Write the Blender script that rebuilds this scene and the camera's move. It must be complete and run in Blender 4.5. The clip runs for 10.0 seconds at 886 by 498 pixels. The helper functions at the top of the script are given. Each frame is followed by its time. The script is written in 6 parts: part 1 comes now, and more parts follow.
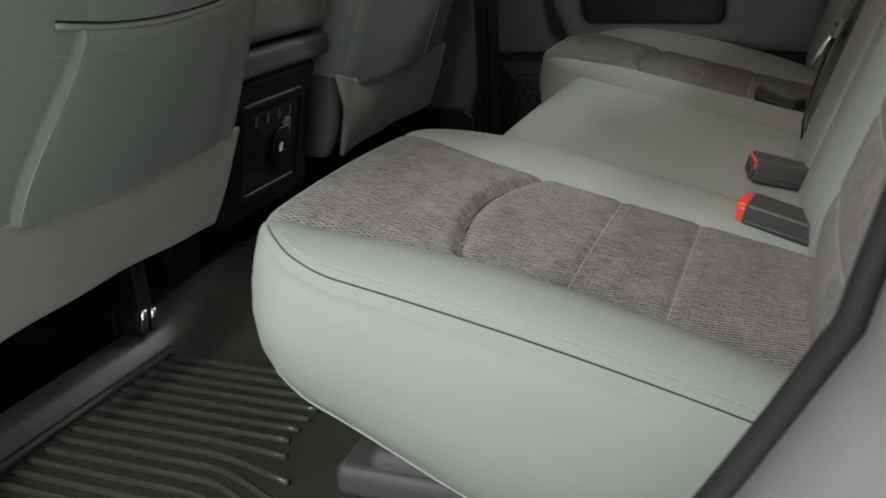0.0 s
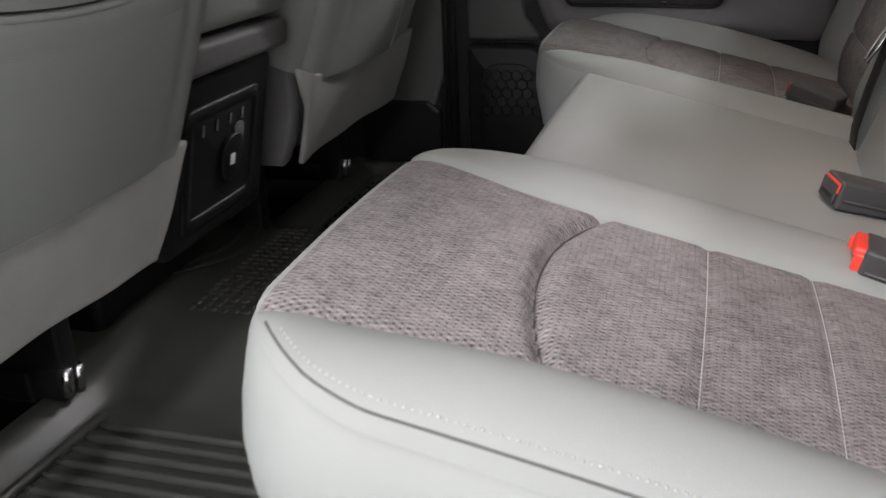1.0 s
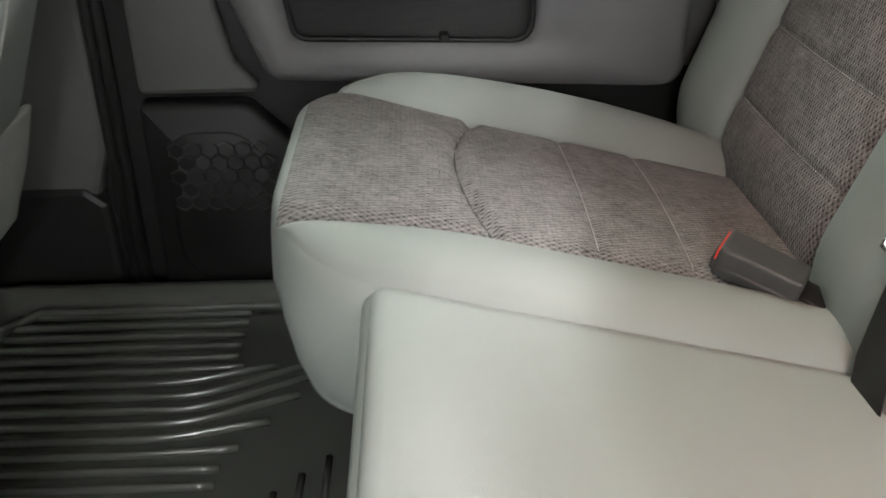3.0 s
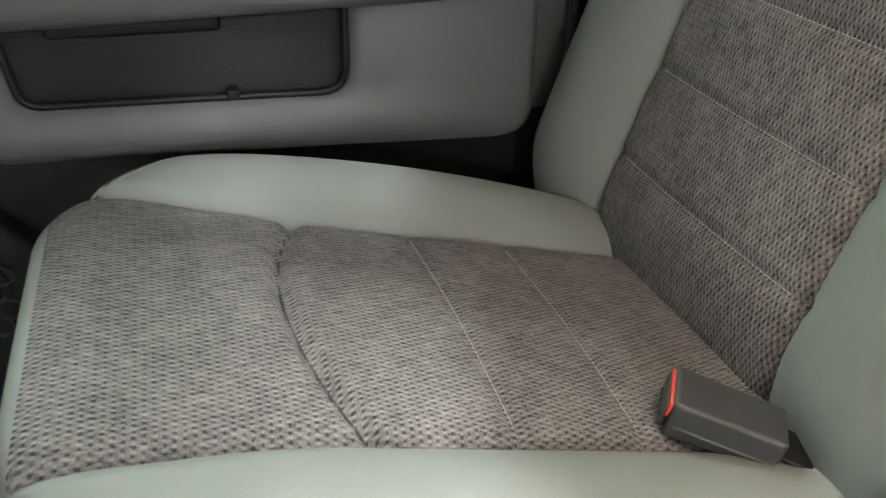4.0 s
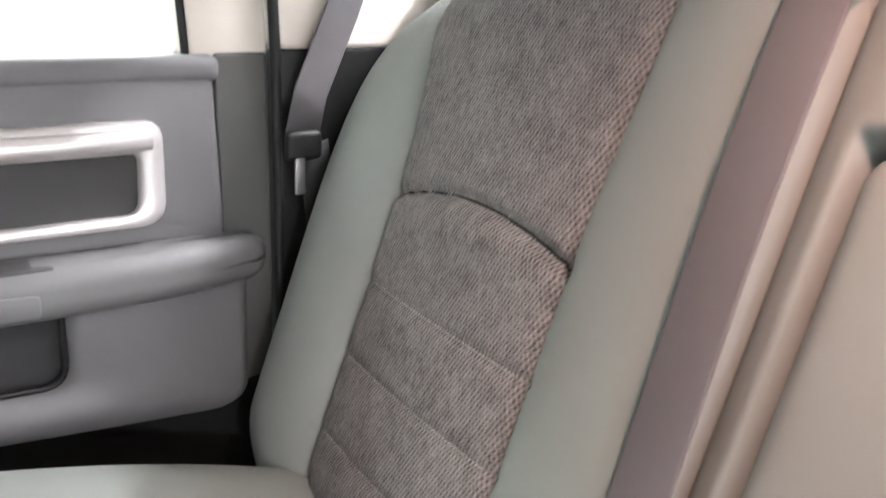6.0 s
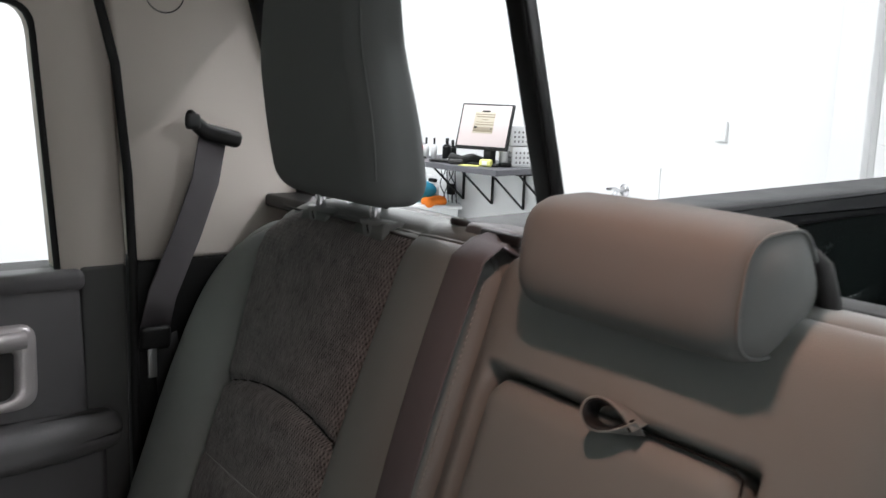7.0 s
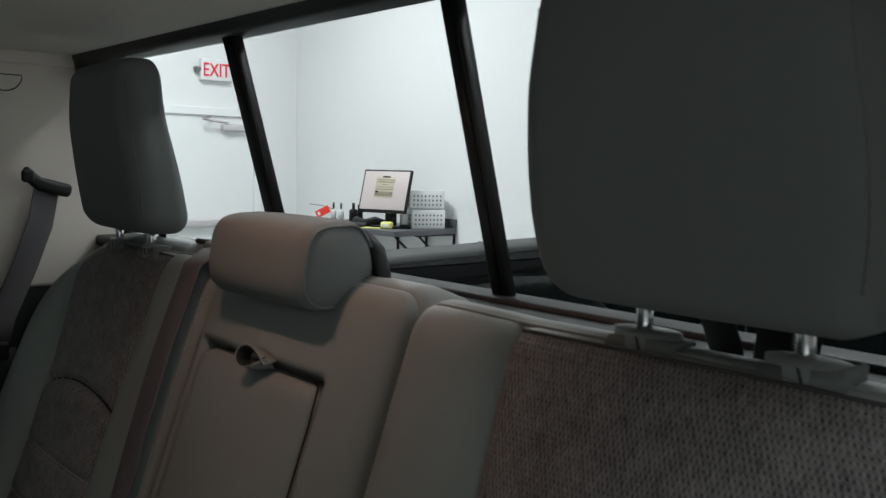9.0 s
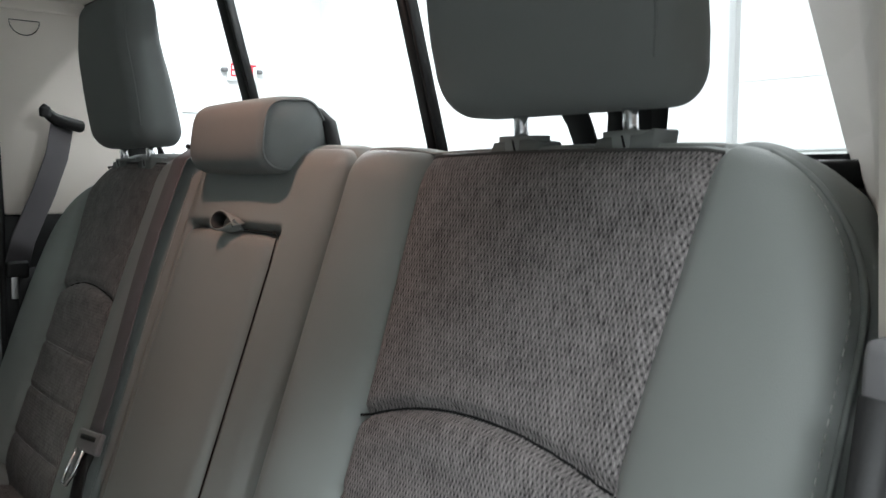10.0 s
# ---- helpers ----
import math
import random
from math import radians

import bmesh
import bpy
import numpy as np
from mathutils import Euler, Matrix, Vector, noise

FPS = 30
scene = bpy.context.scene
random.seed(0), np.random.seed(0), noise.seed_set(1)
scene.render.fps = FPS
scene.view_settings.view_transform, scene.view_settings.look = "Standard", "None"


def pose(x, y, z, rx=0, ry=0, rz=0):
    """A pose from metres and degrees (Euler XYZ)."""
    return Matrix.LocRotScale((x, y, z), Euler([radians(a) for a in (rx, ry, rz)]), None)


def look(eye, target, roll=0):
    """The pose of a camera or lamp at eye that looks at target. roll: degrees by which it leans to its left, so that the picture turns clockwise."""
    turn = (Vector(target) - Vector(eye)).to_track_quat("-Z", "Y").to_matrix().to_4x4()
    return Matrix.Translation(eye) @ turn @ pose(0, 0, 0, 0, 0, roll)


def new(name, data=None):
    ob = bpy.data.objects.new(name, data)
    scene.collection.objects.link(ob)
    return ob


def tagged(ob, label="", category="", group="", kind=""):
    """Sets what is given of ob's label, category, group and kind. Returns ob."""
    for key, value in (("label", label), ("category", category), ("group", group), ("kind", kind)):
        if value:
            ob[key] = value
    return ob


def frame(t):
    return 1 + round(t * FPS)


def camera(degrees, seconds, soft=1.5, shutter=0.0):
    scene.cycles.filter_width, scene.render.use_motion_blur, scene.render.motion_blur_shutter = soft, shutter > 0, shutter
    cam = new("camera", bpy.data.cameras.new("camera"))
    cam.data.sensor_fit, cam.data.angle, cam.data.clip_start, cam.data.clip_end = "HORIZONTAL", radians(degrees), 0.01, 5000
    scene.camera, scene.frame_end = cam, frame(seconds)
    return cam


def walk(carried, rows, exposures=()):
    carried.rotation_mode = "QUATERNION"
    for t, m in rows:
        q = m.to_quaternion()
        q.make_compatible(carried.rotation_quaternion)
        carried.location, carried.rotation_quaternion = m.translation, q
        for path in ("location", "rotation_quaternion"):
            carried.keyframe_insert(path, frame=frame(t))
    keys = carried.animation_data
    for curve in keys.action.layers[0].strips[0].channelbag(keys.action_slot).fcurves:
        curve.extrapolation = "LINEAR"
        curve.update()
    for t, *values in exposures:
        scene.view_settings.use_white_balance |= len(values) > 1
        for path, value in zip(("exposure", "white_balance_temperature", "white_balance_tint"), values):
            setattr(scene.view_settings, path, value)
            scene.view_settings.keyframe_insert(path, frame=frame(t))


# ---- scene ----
cam = camera(52.0, 10.0, soft=1.4, shutter=0.25)
PATH = [
    (0, (0.409, -1.298, 0.632), (-0.307, 0.435, -0.062), -3.6),
    (0.5, (0.287, -1.251, 0.623), (-0.402, 0.489, -0.081), -3.7),
    (1, (0.228, -1.089, 0.621), (-0.325, 0.682, -0.128), -2.7),
    (1.5, (0.173, -0.897, 0.641), (-0.249, 0.888, -0.157), -2.0),
    (2, (0.114, -0.733, 0.666), (-0.138, 1.061, -0.182), -0.8),
    (2.5, (0.093, -0.544, 0.706), (-0.009, 1.233, -0.203), -0.6),
    (3, (0.079, -0.339, 0.694), (0.125, 1.420, -0.257), -0.7),
    (3.2, (0.084, -0.268, 0.709), (0.209, 1.479, -0.254), -0.4),
    (4.3, (0.059, 0.005, 0.632), (0.716, 1.643, -0.309), 1.8),
    (4.5, (0.062, 0.027, 0.607), (0.799, 1.639, -0.319), 2.2),
    (5, (0.070, 0.030, 0.650), (0.928, 1.582, -0.275), 2.1),
    (5.5, (0.058, -0.045, 0.741), (1.033, 1.516, -0.041), 2.3),
    (5.7, (0.088, -0.076, 0.786), (1.050, 1.517, 0.053), 1.4),
    (6, (0.099, -0.147, 0.824), (1.105, 1.475, 0.226), 2.1),
    (6.2, (0.087, -0.204, 0.851), (1.147, 1.414, 0.344), 2.4),
    (7.3, (0.075, -0.494, 0.997), (1.284, 1.070, 0.698), 1.8),
    (7.5, (0.084, -0.533, 1.001), (1.311, 1.022, 0.727), 1.6),
    (8, (0.082, -0.628, 1.004), (1.345, 0.904, 0.765), 1.4),
    (8.5, (0.078, -0.740, 0.990), (1.359, 0.782, 0.781), 1.5),
    (9, (0.082, -0.866, 0.956), (1.374, 0.651, 0.777), 1.3),
    (9.5, (0.076, -0.989, 0.879), (1.367, 0.530, 0.717), 1.0),
    (10, (0.068, -1.058, 0.800), (1.302, 0.510, 0.647), 0.4),
]

EXPOSURES = [(0.0, -1.05, 6500, 3), (0.6, -0.47, 6500, 10), (1.0, -0.45, 6450, 16), (1.5, 0.0, 6400, 13), (2.1, 0.35, 6400, 11), (3.2, 0.75, 6450, 6), (4.4, 0.88, 6450, 1), (5.5, 1.3, 6250, 1),
             (6.0, 1.55, 6250, 14), (6.3, 1.5, 6250, 14), (7.2, -1.65, 6200, 10), (8.5, -2.15, 6100, 5), (9.0, -2.02, 6050, 3), (9.5, -1.2, 5950, 0), (10.0, -0.84, 6000, 5)]
walk(cam, [(t, look(eye, target, roll)) for t, eye, target, roll in PATH], EXPOSURES)

# ---- world and light ----
world = bpy.data.worlds.new("world")
world.use_nodes = True
world.node_tree.nodes["Background"].inputs[0].default_value = (0.8, 0.85, 0.85, 1)
world.node_tree.nodes["Background"].inputs[1].default_value = 0.05
scene.world = world
GROUND, CEIL = -0.80, 3.30
ROOM_X0, ROOM_X1, ROOM_Y0, ROOM_Y1 = -12.0, 4.48, -9.0, 6.4


def area_lamp(name, m, sx, sy, power, colour):
    data = bpy.data.lights.new(name, "AREA")
    data.shape, data.size, data.size_y, data.energy, data.color = "RECTANGLE", sx, sy, power, colour
    ob = new(name, data)
    ob.matrix_world = m
    return ob


SHOP_LAMPS = [(-2.2, -3.1, 370, 1), (0.2, -3.85, 250, 1), (2.5, -3.0, 80, 1), (-1.2, -8.4, 200, 1), (1.6, -8.4, 200, 1), (-3.4, 0.3, 30, 0), (2.5, 0.3, 115, 1), (-3.4, 3.6, 30, 0), (-0.2, 3.6, 60, 0), (2.5, 4.3, 380, 1)]
NEUTRAL, GREENISH = (1.0, 0.985, 0.975), (0.84, 1.0, 0.86)
for lx, ly, power, kind in SHOP_LAMPS:
    area_lamp("shop_lamp_light", pose(lx, ly, CEIL - 0.09), 0.30, 1.2, power, NEUTRAL if kind else GREENISH)
DOME = (0.42, -0.035, 1.118)
spot = bpy.data.lights.new("dome_light", "SPOT")
spot.energy, spot.color, spot.spot_size, spot.spot_blend, spot.shadow_soft_size = 11.5, (1.0, 0.57, 0.43), math.radians(124), 0.8, 0.02
dome_light = new("dome_light", spot)
dome_light.matrix_world = look(DOME, (0.555, -0.05, 0.70))


# ---- materials ----
def material(name, base, rough=0.5, metal=0.0, spec=0.5):
    m = bpy.data.materials.new(name)
    m.use_nodes = True
    b = m.node_tree.nodes["Principled BSDF"]
    b.inputs["Base Color"].default_value = (*base, 1)
    b.inputs["Roughness"].default_value = rough
    b.inputs["Metallic"].default_value = metal
    b.inputs["Specular IOR Level"].default_value = spec
    return m, m.node_tree, b


def node(tree, kind, **values):
    n = tree.nodes.new(kind)
    for key, value in values.items():
        if key in n.inputs:
            n.inputs[key].default_value = value
    return n


def mix_colour(tree, fac, c1, c2):
    n = tree.nodes.new("ShaderNodeMix")
    n.data_type = "RGBA"
    for sock, value in ((n.inputs[0], fac), (n.inputs[6], c1), (n.inputs[7], c2)):
        if isinstance(value, bpy.types.NodeSocket):
            tree.links.new(value, sock)
        else:
            sock.default_value = value
    return n.outputs[2]


def coarse(name, base, rough=0.5, metal=0.0, spec=0.5, grain=900.0, bump=0.15, blotch=4.0, vary=0.12, rough_vary=0.1):
    """A surface with fine grain in relief and broad uneven tone."""
    m, tree, b = material(name, base, rough, metal, spec)
    co = node(tree, "ShaderNodeTexCoord")
    fine = node(tree, "ShaderNodeTexNoise", Scale=grain, Detail=2.0)
    broad = node(tree, "ShaderNodeTexNoise", Scale=blotch, Detail=5.0, Roughness=0.6)
    for n in (fine, broad):
        tree.links.new(co.outputs["Object"], n.inputs["Vector"])
    lo = tuple(c * (1 - vary) for c in base) + (1,)
    hi = tuple(min(1, c * (1 + vary)) for c in base) + (1,)
    tree.links.new(mix_colour(tree, broad.outputs["Fac"], lo, hi), b.inputs["Base Color"])
    mr = node(tree, "ShaderNodeMapRange")
    mr.inputs["To Min"].default_value, mr.inputs["To Max"].default_value = rough - rough_vary, rough + rough_vary
    tree.links.new(broad.outputs["Fac"], mr.inputs["Value"])
    tree.links.new(mr.outputs["Result"], b.inputs["Roughness"])
    bp = node(tree, "ShaderNodeBump", Strength=bump, Distance=0.0006)
    tree.links.new(fine.outputs["Fac"], bp.inputs["Height"])
    tree.links.new(bp.outputs["Normal"], b.inputs["Normal"])
    return m


def maths(tree, op, a, b=None):
    n = tree.nodes.new("ShaderNodeMath")
    n.operation = op
    for sock, value in zip(n.inputs, (a, b)):
        if value is None:
            continue
        if isinstance(value, bpy.types.NodeSocket):
            tree.links.new(value, sock)
        else:
            sock.default_value = value
    return n.outputs[0]


def woven(name, light, dark, pitch_u=0.0044, pitch_v=0.0050):
    """Seat cloth: pale melange yarn with staggered rows of small dark dots."""
    m, tree, b = material(name, light, 0.92, 0.0, 0.15)
    uv = node(tree, "ShaderNodeUVMap")
    wob = node(tree, "ShaderNodeTexNoise", Scale=220.0, Detail=1.0)
    tree.links.new(uv.outputs[0], wob.inputs["Vector"])
    sep = node(tree, "ShaderNodeSeparateXYZ")
    tree.links.new(uv.outputs[0], sep.inputs[0])
    w = maths(tree, "MULTIPLY", maths(tree, "SUBTRACT", wob.outputs["Fac"], 0.5), 1.5)
    u = maths(tree, "ADD", maths(tree, "MULTIPLY", sep.outputs[0], 2 * math.pi / pitch_u), w)
    v = maths(tree, "ADD", maths(tree, "MULTIPLY", sep.outputs[1], 2 * math.pi / pitch_v), w)
    row = maths(tree, "MULTIPLY", maths(tree, "FLOOR", maths(tree, "MULTIPLY", sep.outputs[1], 1 / pitch_v)), math.pi)
    cu = maths(tree, "ADD", maths(tree, "MULTIPLY", maths(tree, "COSINE", maths(tree, "ADD", u, row)), 0.5), 0.5)
    cv = maths(tree, "SUBTRACT", 0.5, maths(tree, "MULTIPLY", maths(tree, "COSINE", v), 0.5))
    uneven = node(tree, "ShaderNodeTexNoise", Scale=170.0, Detail=3.0, Roughness=0.7)
    tree.links.new(uv.outputs[0], uneven.inputs["Vector"])
    weight = maths(tree, "ADD", 0.45, maths(tree, "MULTIPLY", uneven.outputs["Fac"], 1.0))
    dots = maths(tree, "MULTIPLY", weight, maths(tree, "MULTIPLY", maths(tree, "POWER", cu, 1.7), maths(tree, "POWER", cv, 1.5)))
    streak = node(tree, "ShaderNodeTexNoise", Scale=55.0, Detail=5.0, Roughness=0.75)
    mp = node(tree, "ShaderNodeMapping")
    mp.inputs["Scale"].default_value = (5.0, 1.0, 1.0)
    tree.links.new(uv.outputs[0], mp.inputs["Vector"])
    tree.links.new(mp.outputs[0], streak.inputs["Vector"])
    fibre = node(tree, "ShaderNodeTexNoise", Scale=900.0, Detail=2.0)
    tree.links.new(uv.outputs[0], fibre.inputs["Vector"])
    yarn = maths(tree, "ADD", maths(tree, "MULTIPLY", maths(tree, "SUBTRACT", streak.outputs["Fac"], 0.5), 1.7), maths(tree, "MULTIPLY", maths(tree, "SUBTRACT", fibre.outputs["Fac"], 0.5), 1.3))
    dash = node(tree, "ShaderNodeTexNoise", Scale=130.0, Detail=2.0, Roughness=0.6)
    tree.links.new(mp.outputs[0], dash.inputs["Vector"])
    yarn = maths(tree, "ADD", yarn, maths(tree, "MULTIPLY", maths(tree, "SUBTRACT", dash.outputs["Fac"], 0.5), 1.3))
    pale = maths(tree, "MULTIPLY", weight, maths(tree, "MULTIPLY", maths(tree, "POWER", maths(tree, "SUBTRACT", 1.0, cu), 2.5), cv))
    fac = maths(tree, "ADD", maths(tree, "SUBTRACT", 0.50, maths(tree, "MULTIPLY", dots, 0.50)), maths(tree, "MULTIPLY", pale, 0.36))
    fac = maths(tree, "ADD", fac, maths(tree, "MULTIPLY", yarn, 0.75))
    cloud = node(tree, "ShaderNodeTexNoise", Scale=26.0, Detail=3.0, Roughness=0.6)
    tree.links.new(uv.outputs[0], cloud.inputs["Vector"])
    fac = maths(tree, "ADD", fac, maths(tree, "MULTIPLY", maths(tree, "SUBTRACT", cloud.outputs["Fac"], 0.5), 0.5))
    ramp = tree.nodes.new("ShaderNodeValToRGB")
    ramp.color_ramp.elements[0].position, ramp.color_ramp.elements[0].color = 0.02, (*dark, 1)
    ramp.color_ramp.elements[1].position, ramp.color_ramp.elements[1].color = 1.0, (*light, 1)
    tree.links.new(fac, ramp.inputs[0])
    tree.links.new(ramp.outputs[0], b.inputs["Base Color"])
    b.inputs["Sheen Weight"].default_value = 0.03
    bp = node(tree, "ShaderNodeBump", Strength=0.6, Distance=0.0008)
    tree.links.new(maths(tree, "SUBTRACT", 1.0, dots), bp.inputs["Height"])
    tree.links.new(bp.outputs["Normal"], b.inputs["Normal"])
    return m


def ribbed(name, base, pitch, axis=0, rough=0.5, depth=0.0006, space="Object"):
    m, tree, b = material(name, base, rough)
    co = node(tree, "ShaderNodeTexCoord")
    sep = node(tree, "ShaderNodeSeparateXYZ")
    tree.links.new(co.outputs[space], sep.inputs[0])
    s = maths(tree, "SINE", maths(tree, "MULTIPLY", sep.outputs[axis], 2 * math.pi / pitch))
    bp = node(tree, "ShaderNodeBump", Strength=0.7, Distance=depth)
    tree.links.new(s, bp.inputs["Height"])
    tree.links.new(bp.outputs["Normal"], b.inputs["Normal"])
    # groove shade put into the colour: furrows darker, crests lighter
    tone = maths(tree, "ADD", maths(tree, "MULTIPLY", s, 0.25), 0.6)
    lo, hi = tuple(c * 0.8 for c in base) + (1,), tuple(c * 1.1 for c in base) + (1,)
    tree.links.new(mix_colour(tree, tone, lo, hi), b.inputs["Base Color"])
    return m


def glow(name, colour, strength):
    m = bpy.data.materials.new(name)
    m.use_nodes = True
    b = m.node_tree.nodes["Principled BSDF"]
    b.inputs["Base Color"].default_value = (*colour, 1)
    b.inputs["Emission Color"].default_value = (*colour, 1)
    b.inputs["Emission Strength"].default_value = strength
    return m


VINYL = coarse("grey_vinyl", (0.234, 0.248, 0.239), 0.57, 0, 0.34, 1100, 0.28, 5, 0.06, 0.06)
SKIRT = coarse("grey_skirt_vinyl", (0.348, 0.352, 0.334), 0.75, 0, 0.25, 260, 0.55, 14, 0.14, 0.06)
CLOTH = woven("woven_seat_cloth", (0.325, 0.303, 0.298), (0.038, 0.036, 0.036))
HEADCLOTH = coarse("plain_grey_cloth", (0.165, 0.175, 0.170), 0.85, 0, 0.2, 1800, 0.35, 6, 0.08, 0.05)
THREAD = coarse("pale_thread", (0.38, 0.38, 0.36), 0.8, 0, 0.2, 2000, 0.2, 40, 0.1)
DARKCORD = coarse("dark_cord", (0.02, 0.02, 0.02), 0.9, 0, 0.1, 2000, 0.2, 40, 0.1)
SEAMGREY = coarse("grey_seam_thread", (0.075, 0.073, 0.07), 0.9, 0, 0.1, 2000, 0.2, 40, 0.1)
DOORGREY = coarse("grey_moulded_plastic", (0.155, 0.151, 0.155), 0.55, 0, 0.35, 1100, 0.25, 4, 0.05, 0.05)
ARMGREY = coarse("armrest_plastic", (0.115, 0.112, 0.113), 0.55, 0, 0.35, 1100, 0.3, 4, 0.05, 0.05)
DOORDARK = coarse("dark_moulded_plastic", (0.036, 0.035, 0.035), 0.55, 0, 0.4, 1100, 0.25, 5, 0.08, 0.05)
POCKETMAT = ribbed("ribbed_pocket_liner", (0.022, 0.021, 0.022), 0.0024, 2, 0.75, 0.0002)
PLEATS = ribbed("pleated_grey_vinyl", (0.22, 0.225, 0.225), 0.0075, 1, 0.5, 0.0016, "UV")
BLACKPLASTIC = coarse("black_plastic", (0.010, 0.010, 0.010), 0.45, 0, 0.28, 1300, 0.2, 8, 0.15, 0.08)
BUCKLEMAT = coarse("buckle_plastic", (0.045, 0.045, 0.045), 0.45, 0, 0.5, 1500, 0.25, 20, 0.12, 0.06)
RED = coarse("red_plastic", (0.75, 0.05, 0.03), 0.4, 0, 0.5, 900, 0.1, 20, 0.08, 0.05)
PILLARGREY = coarse("dark_grey_pillar_plastic", (0.085, 0.085, 0.083), 0.5, 0, 0.35, 1100, 0.25, 4, 0.06, 0.05)
BELT = coarse("belt_webbing", (0.115, 0.106, 0.112), 0.7, 0, 0.3, 1500, 0.4, 10, 0.08, 0.05)
CREAM = coarse("cream_trim", (0.80, 0.73, 0.66), 0.6, 0, 0.35, 900, 0.2, 4, 0.05, 0.05)
HEADLINER = coarse("headliner_cloth", (0.74, 0.71, 0.65), 0.95, 0, 0.1, 900, 0.4, 5, 0.06, 0.03)
RUBBER = coarse("mat_rubber", (0.040, 0.042, 0.037), 0.46, 0, 0.5, 700, 0.3, 9, 0.3, 0.10)
# lighter, glossier mat_rubber: part of the ribs' highlight sits in the colour
RIBRUBBER = coarse("rib_rubber", (0.055, 0.058, 0.052), 0.24, 0, 0.7, 700, 0.15, 9, 0.25, 0.08)
SEAL = coarse("weatherstrip_rubber", (0.012, 0.012, 0.012), 0.6, 0, 0.4, 500, 0.2, 9, 0.2)
CARPET = coarse("black_carpet", (0.007, 0.0065, 0.0065), 1.0, 0, 0.05, 600, 1.0, 12, 0.4, 0.0)
CHROME = coarse("bright_metal", (0.78, 0.78, 0.80), 0.18, 1.0, 0.5, 300, 0.03, 12, 0.05, 0.05)
SATIN = coarse("satin_silver", (0.66, 0.62, 0.62), 0.45, 0.6, 0.5, 900, 0.05, 12, 0.05, 0.05)
STEEL = coarse("worn_steel", (0.45, 0.45, 0.45), 0.35, 1.0, 0.5, 300, 0.2, 20, 0.25, 0.12)
PAINT = coarse("white_truck_paint", (0.75, 0.75, 0.75), 0.3, 0, 0.5, 300, 0.02, 3, 0.03, 0.05)
BEDLINER = coarse("black_bed_liner", (0.006, 0.0085, 0.0080), 0.25, 0, 0.5, 500, 0.25, 6, 0.25, 0.1)
RAILCAP = coarse("grey_rail_cap", (0.016, 0.017, 0.018), 0.5, 0, 0.3, 900, 0.2, 9, 0.1)
WALLWHITE = coarse("white_wall_paint", (0.76, 0.765, 0.765), 0.55, 0, 0.4, 90, 0.15, 1.5, 0.03, 0.05)
DOORWHITE = coarse("white_door_paint", (0.78, 0.79, 0.79), 0.4, 0, 0.4, 120, 0.1, 2, 0.03, 0.05)
CONCRETE = coarse("shop_floor", (0.62, 0.63, 0.62), 0.35, 0, 0.5, 60, 0.2, 1.2, 0.15, 0.1)
DESKGREY = coarse("grey_desk_laminate", (0.09, 0.09, 0.10), 0.5, 0, 0.4, 300, 0.1, 10, 0.1)
WHITEPLASTIC = coarse("white_plastic", (0.75, 0.76, 0.76), 0.4, 0, 0.5, 300, 0.05, 10, 0.04)
BLUECLOTH = coarse("blue_cloth", (0.05, 0.33, 0.50), 0.9, 0, 0.2, 200, 0.5, 30, 0.3)
ORANGE = coarse("orange_cloth", (0.85, 0.22, 0.03), 0.9, 0, 0.2, 200, 0.5, 30, 0.2)
SCREEN = glow("lit_screen", (0.47, 0.41, 0.40), 0.34)
LAMPFACE = glow("lamp_diffuser", (0.98, 1.0, 0.97), 4.0)
DOMEFACE = glow("dome_lens", (1.0, 0.6, 0.4), 1.5)
REDLETTER = coarse("red_letter", (0.75, 0.03, 0.05), 0.5, 0, 0.3, 300, 0.0, 10, 0.05)
GLASS, _, glass_b = material("window_glass", (1.0, 1.0, 1.0), 0.0)
glass_b.inputs["Transmission Weight"].default_value = 1.0
glass_b.inputs["IOR"].default_value = 1.01


# ---- mesh helpers ----
def thing(name, label, category, group="", kind="", at=(0, 0, 0)):
    ob = new(name)
    ob.location = at
    ob.empty_display_size = 0.05
    return tagged(ob, label, category, group, kind)


def finish(name, bm, mat, smooth=True):
    me = bpy.data.meshes.new(name)
    bm.to_mesh(me)
    bm.free()
    me.materials.append(mat)
    if smooth:
        me.polygons.foreach_set("use_smooth", [True] * len(me.polygons))
    return me


def part(name, bm, mat, parent, label="", smooth=True):
    ob = new(name, finish(name, bm, mat, smooth))
    ob.parent = parent
    if parent is not None:
        ob.matrix_parent_inverse = Matrix.Translation(parent.location).inverted() if parent.parent is None else Matrix.Identity(4)
    return tagged(ob, label)


def solo(name, bm, mat, label, category, group="", kind="", smooth=True):
    return tagged(new(name, finish(name, bm, mat, smooth)), label, category, group, kind)


def axis_steps(h, r, k, flat):
    lo = [-(h - r) - r * math.tan(math.radians(45 * i / k)) for i in range(k, 0, -1)]
    mid = [-(h - r) + 2 * (h - r) * i / flat for i in range(flat + 1)]
    return lo + mid + [-v for v in reversed(lo)]


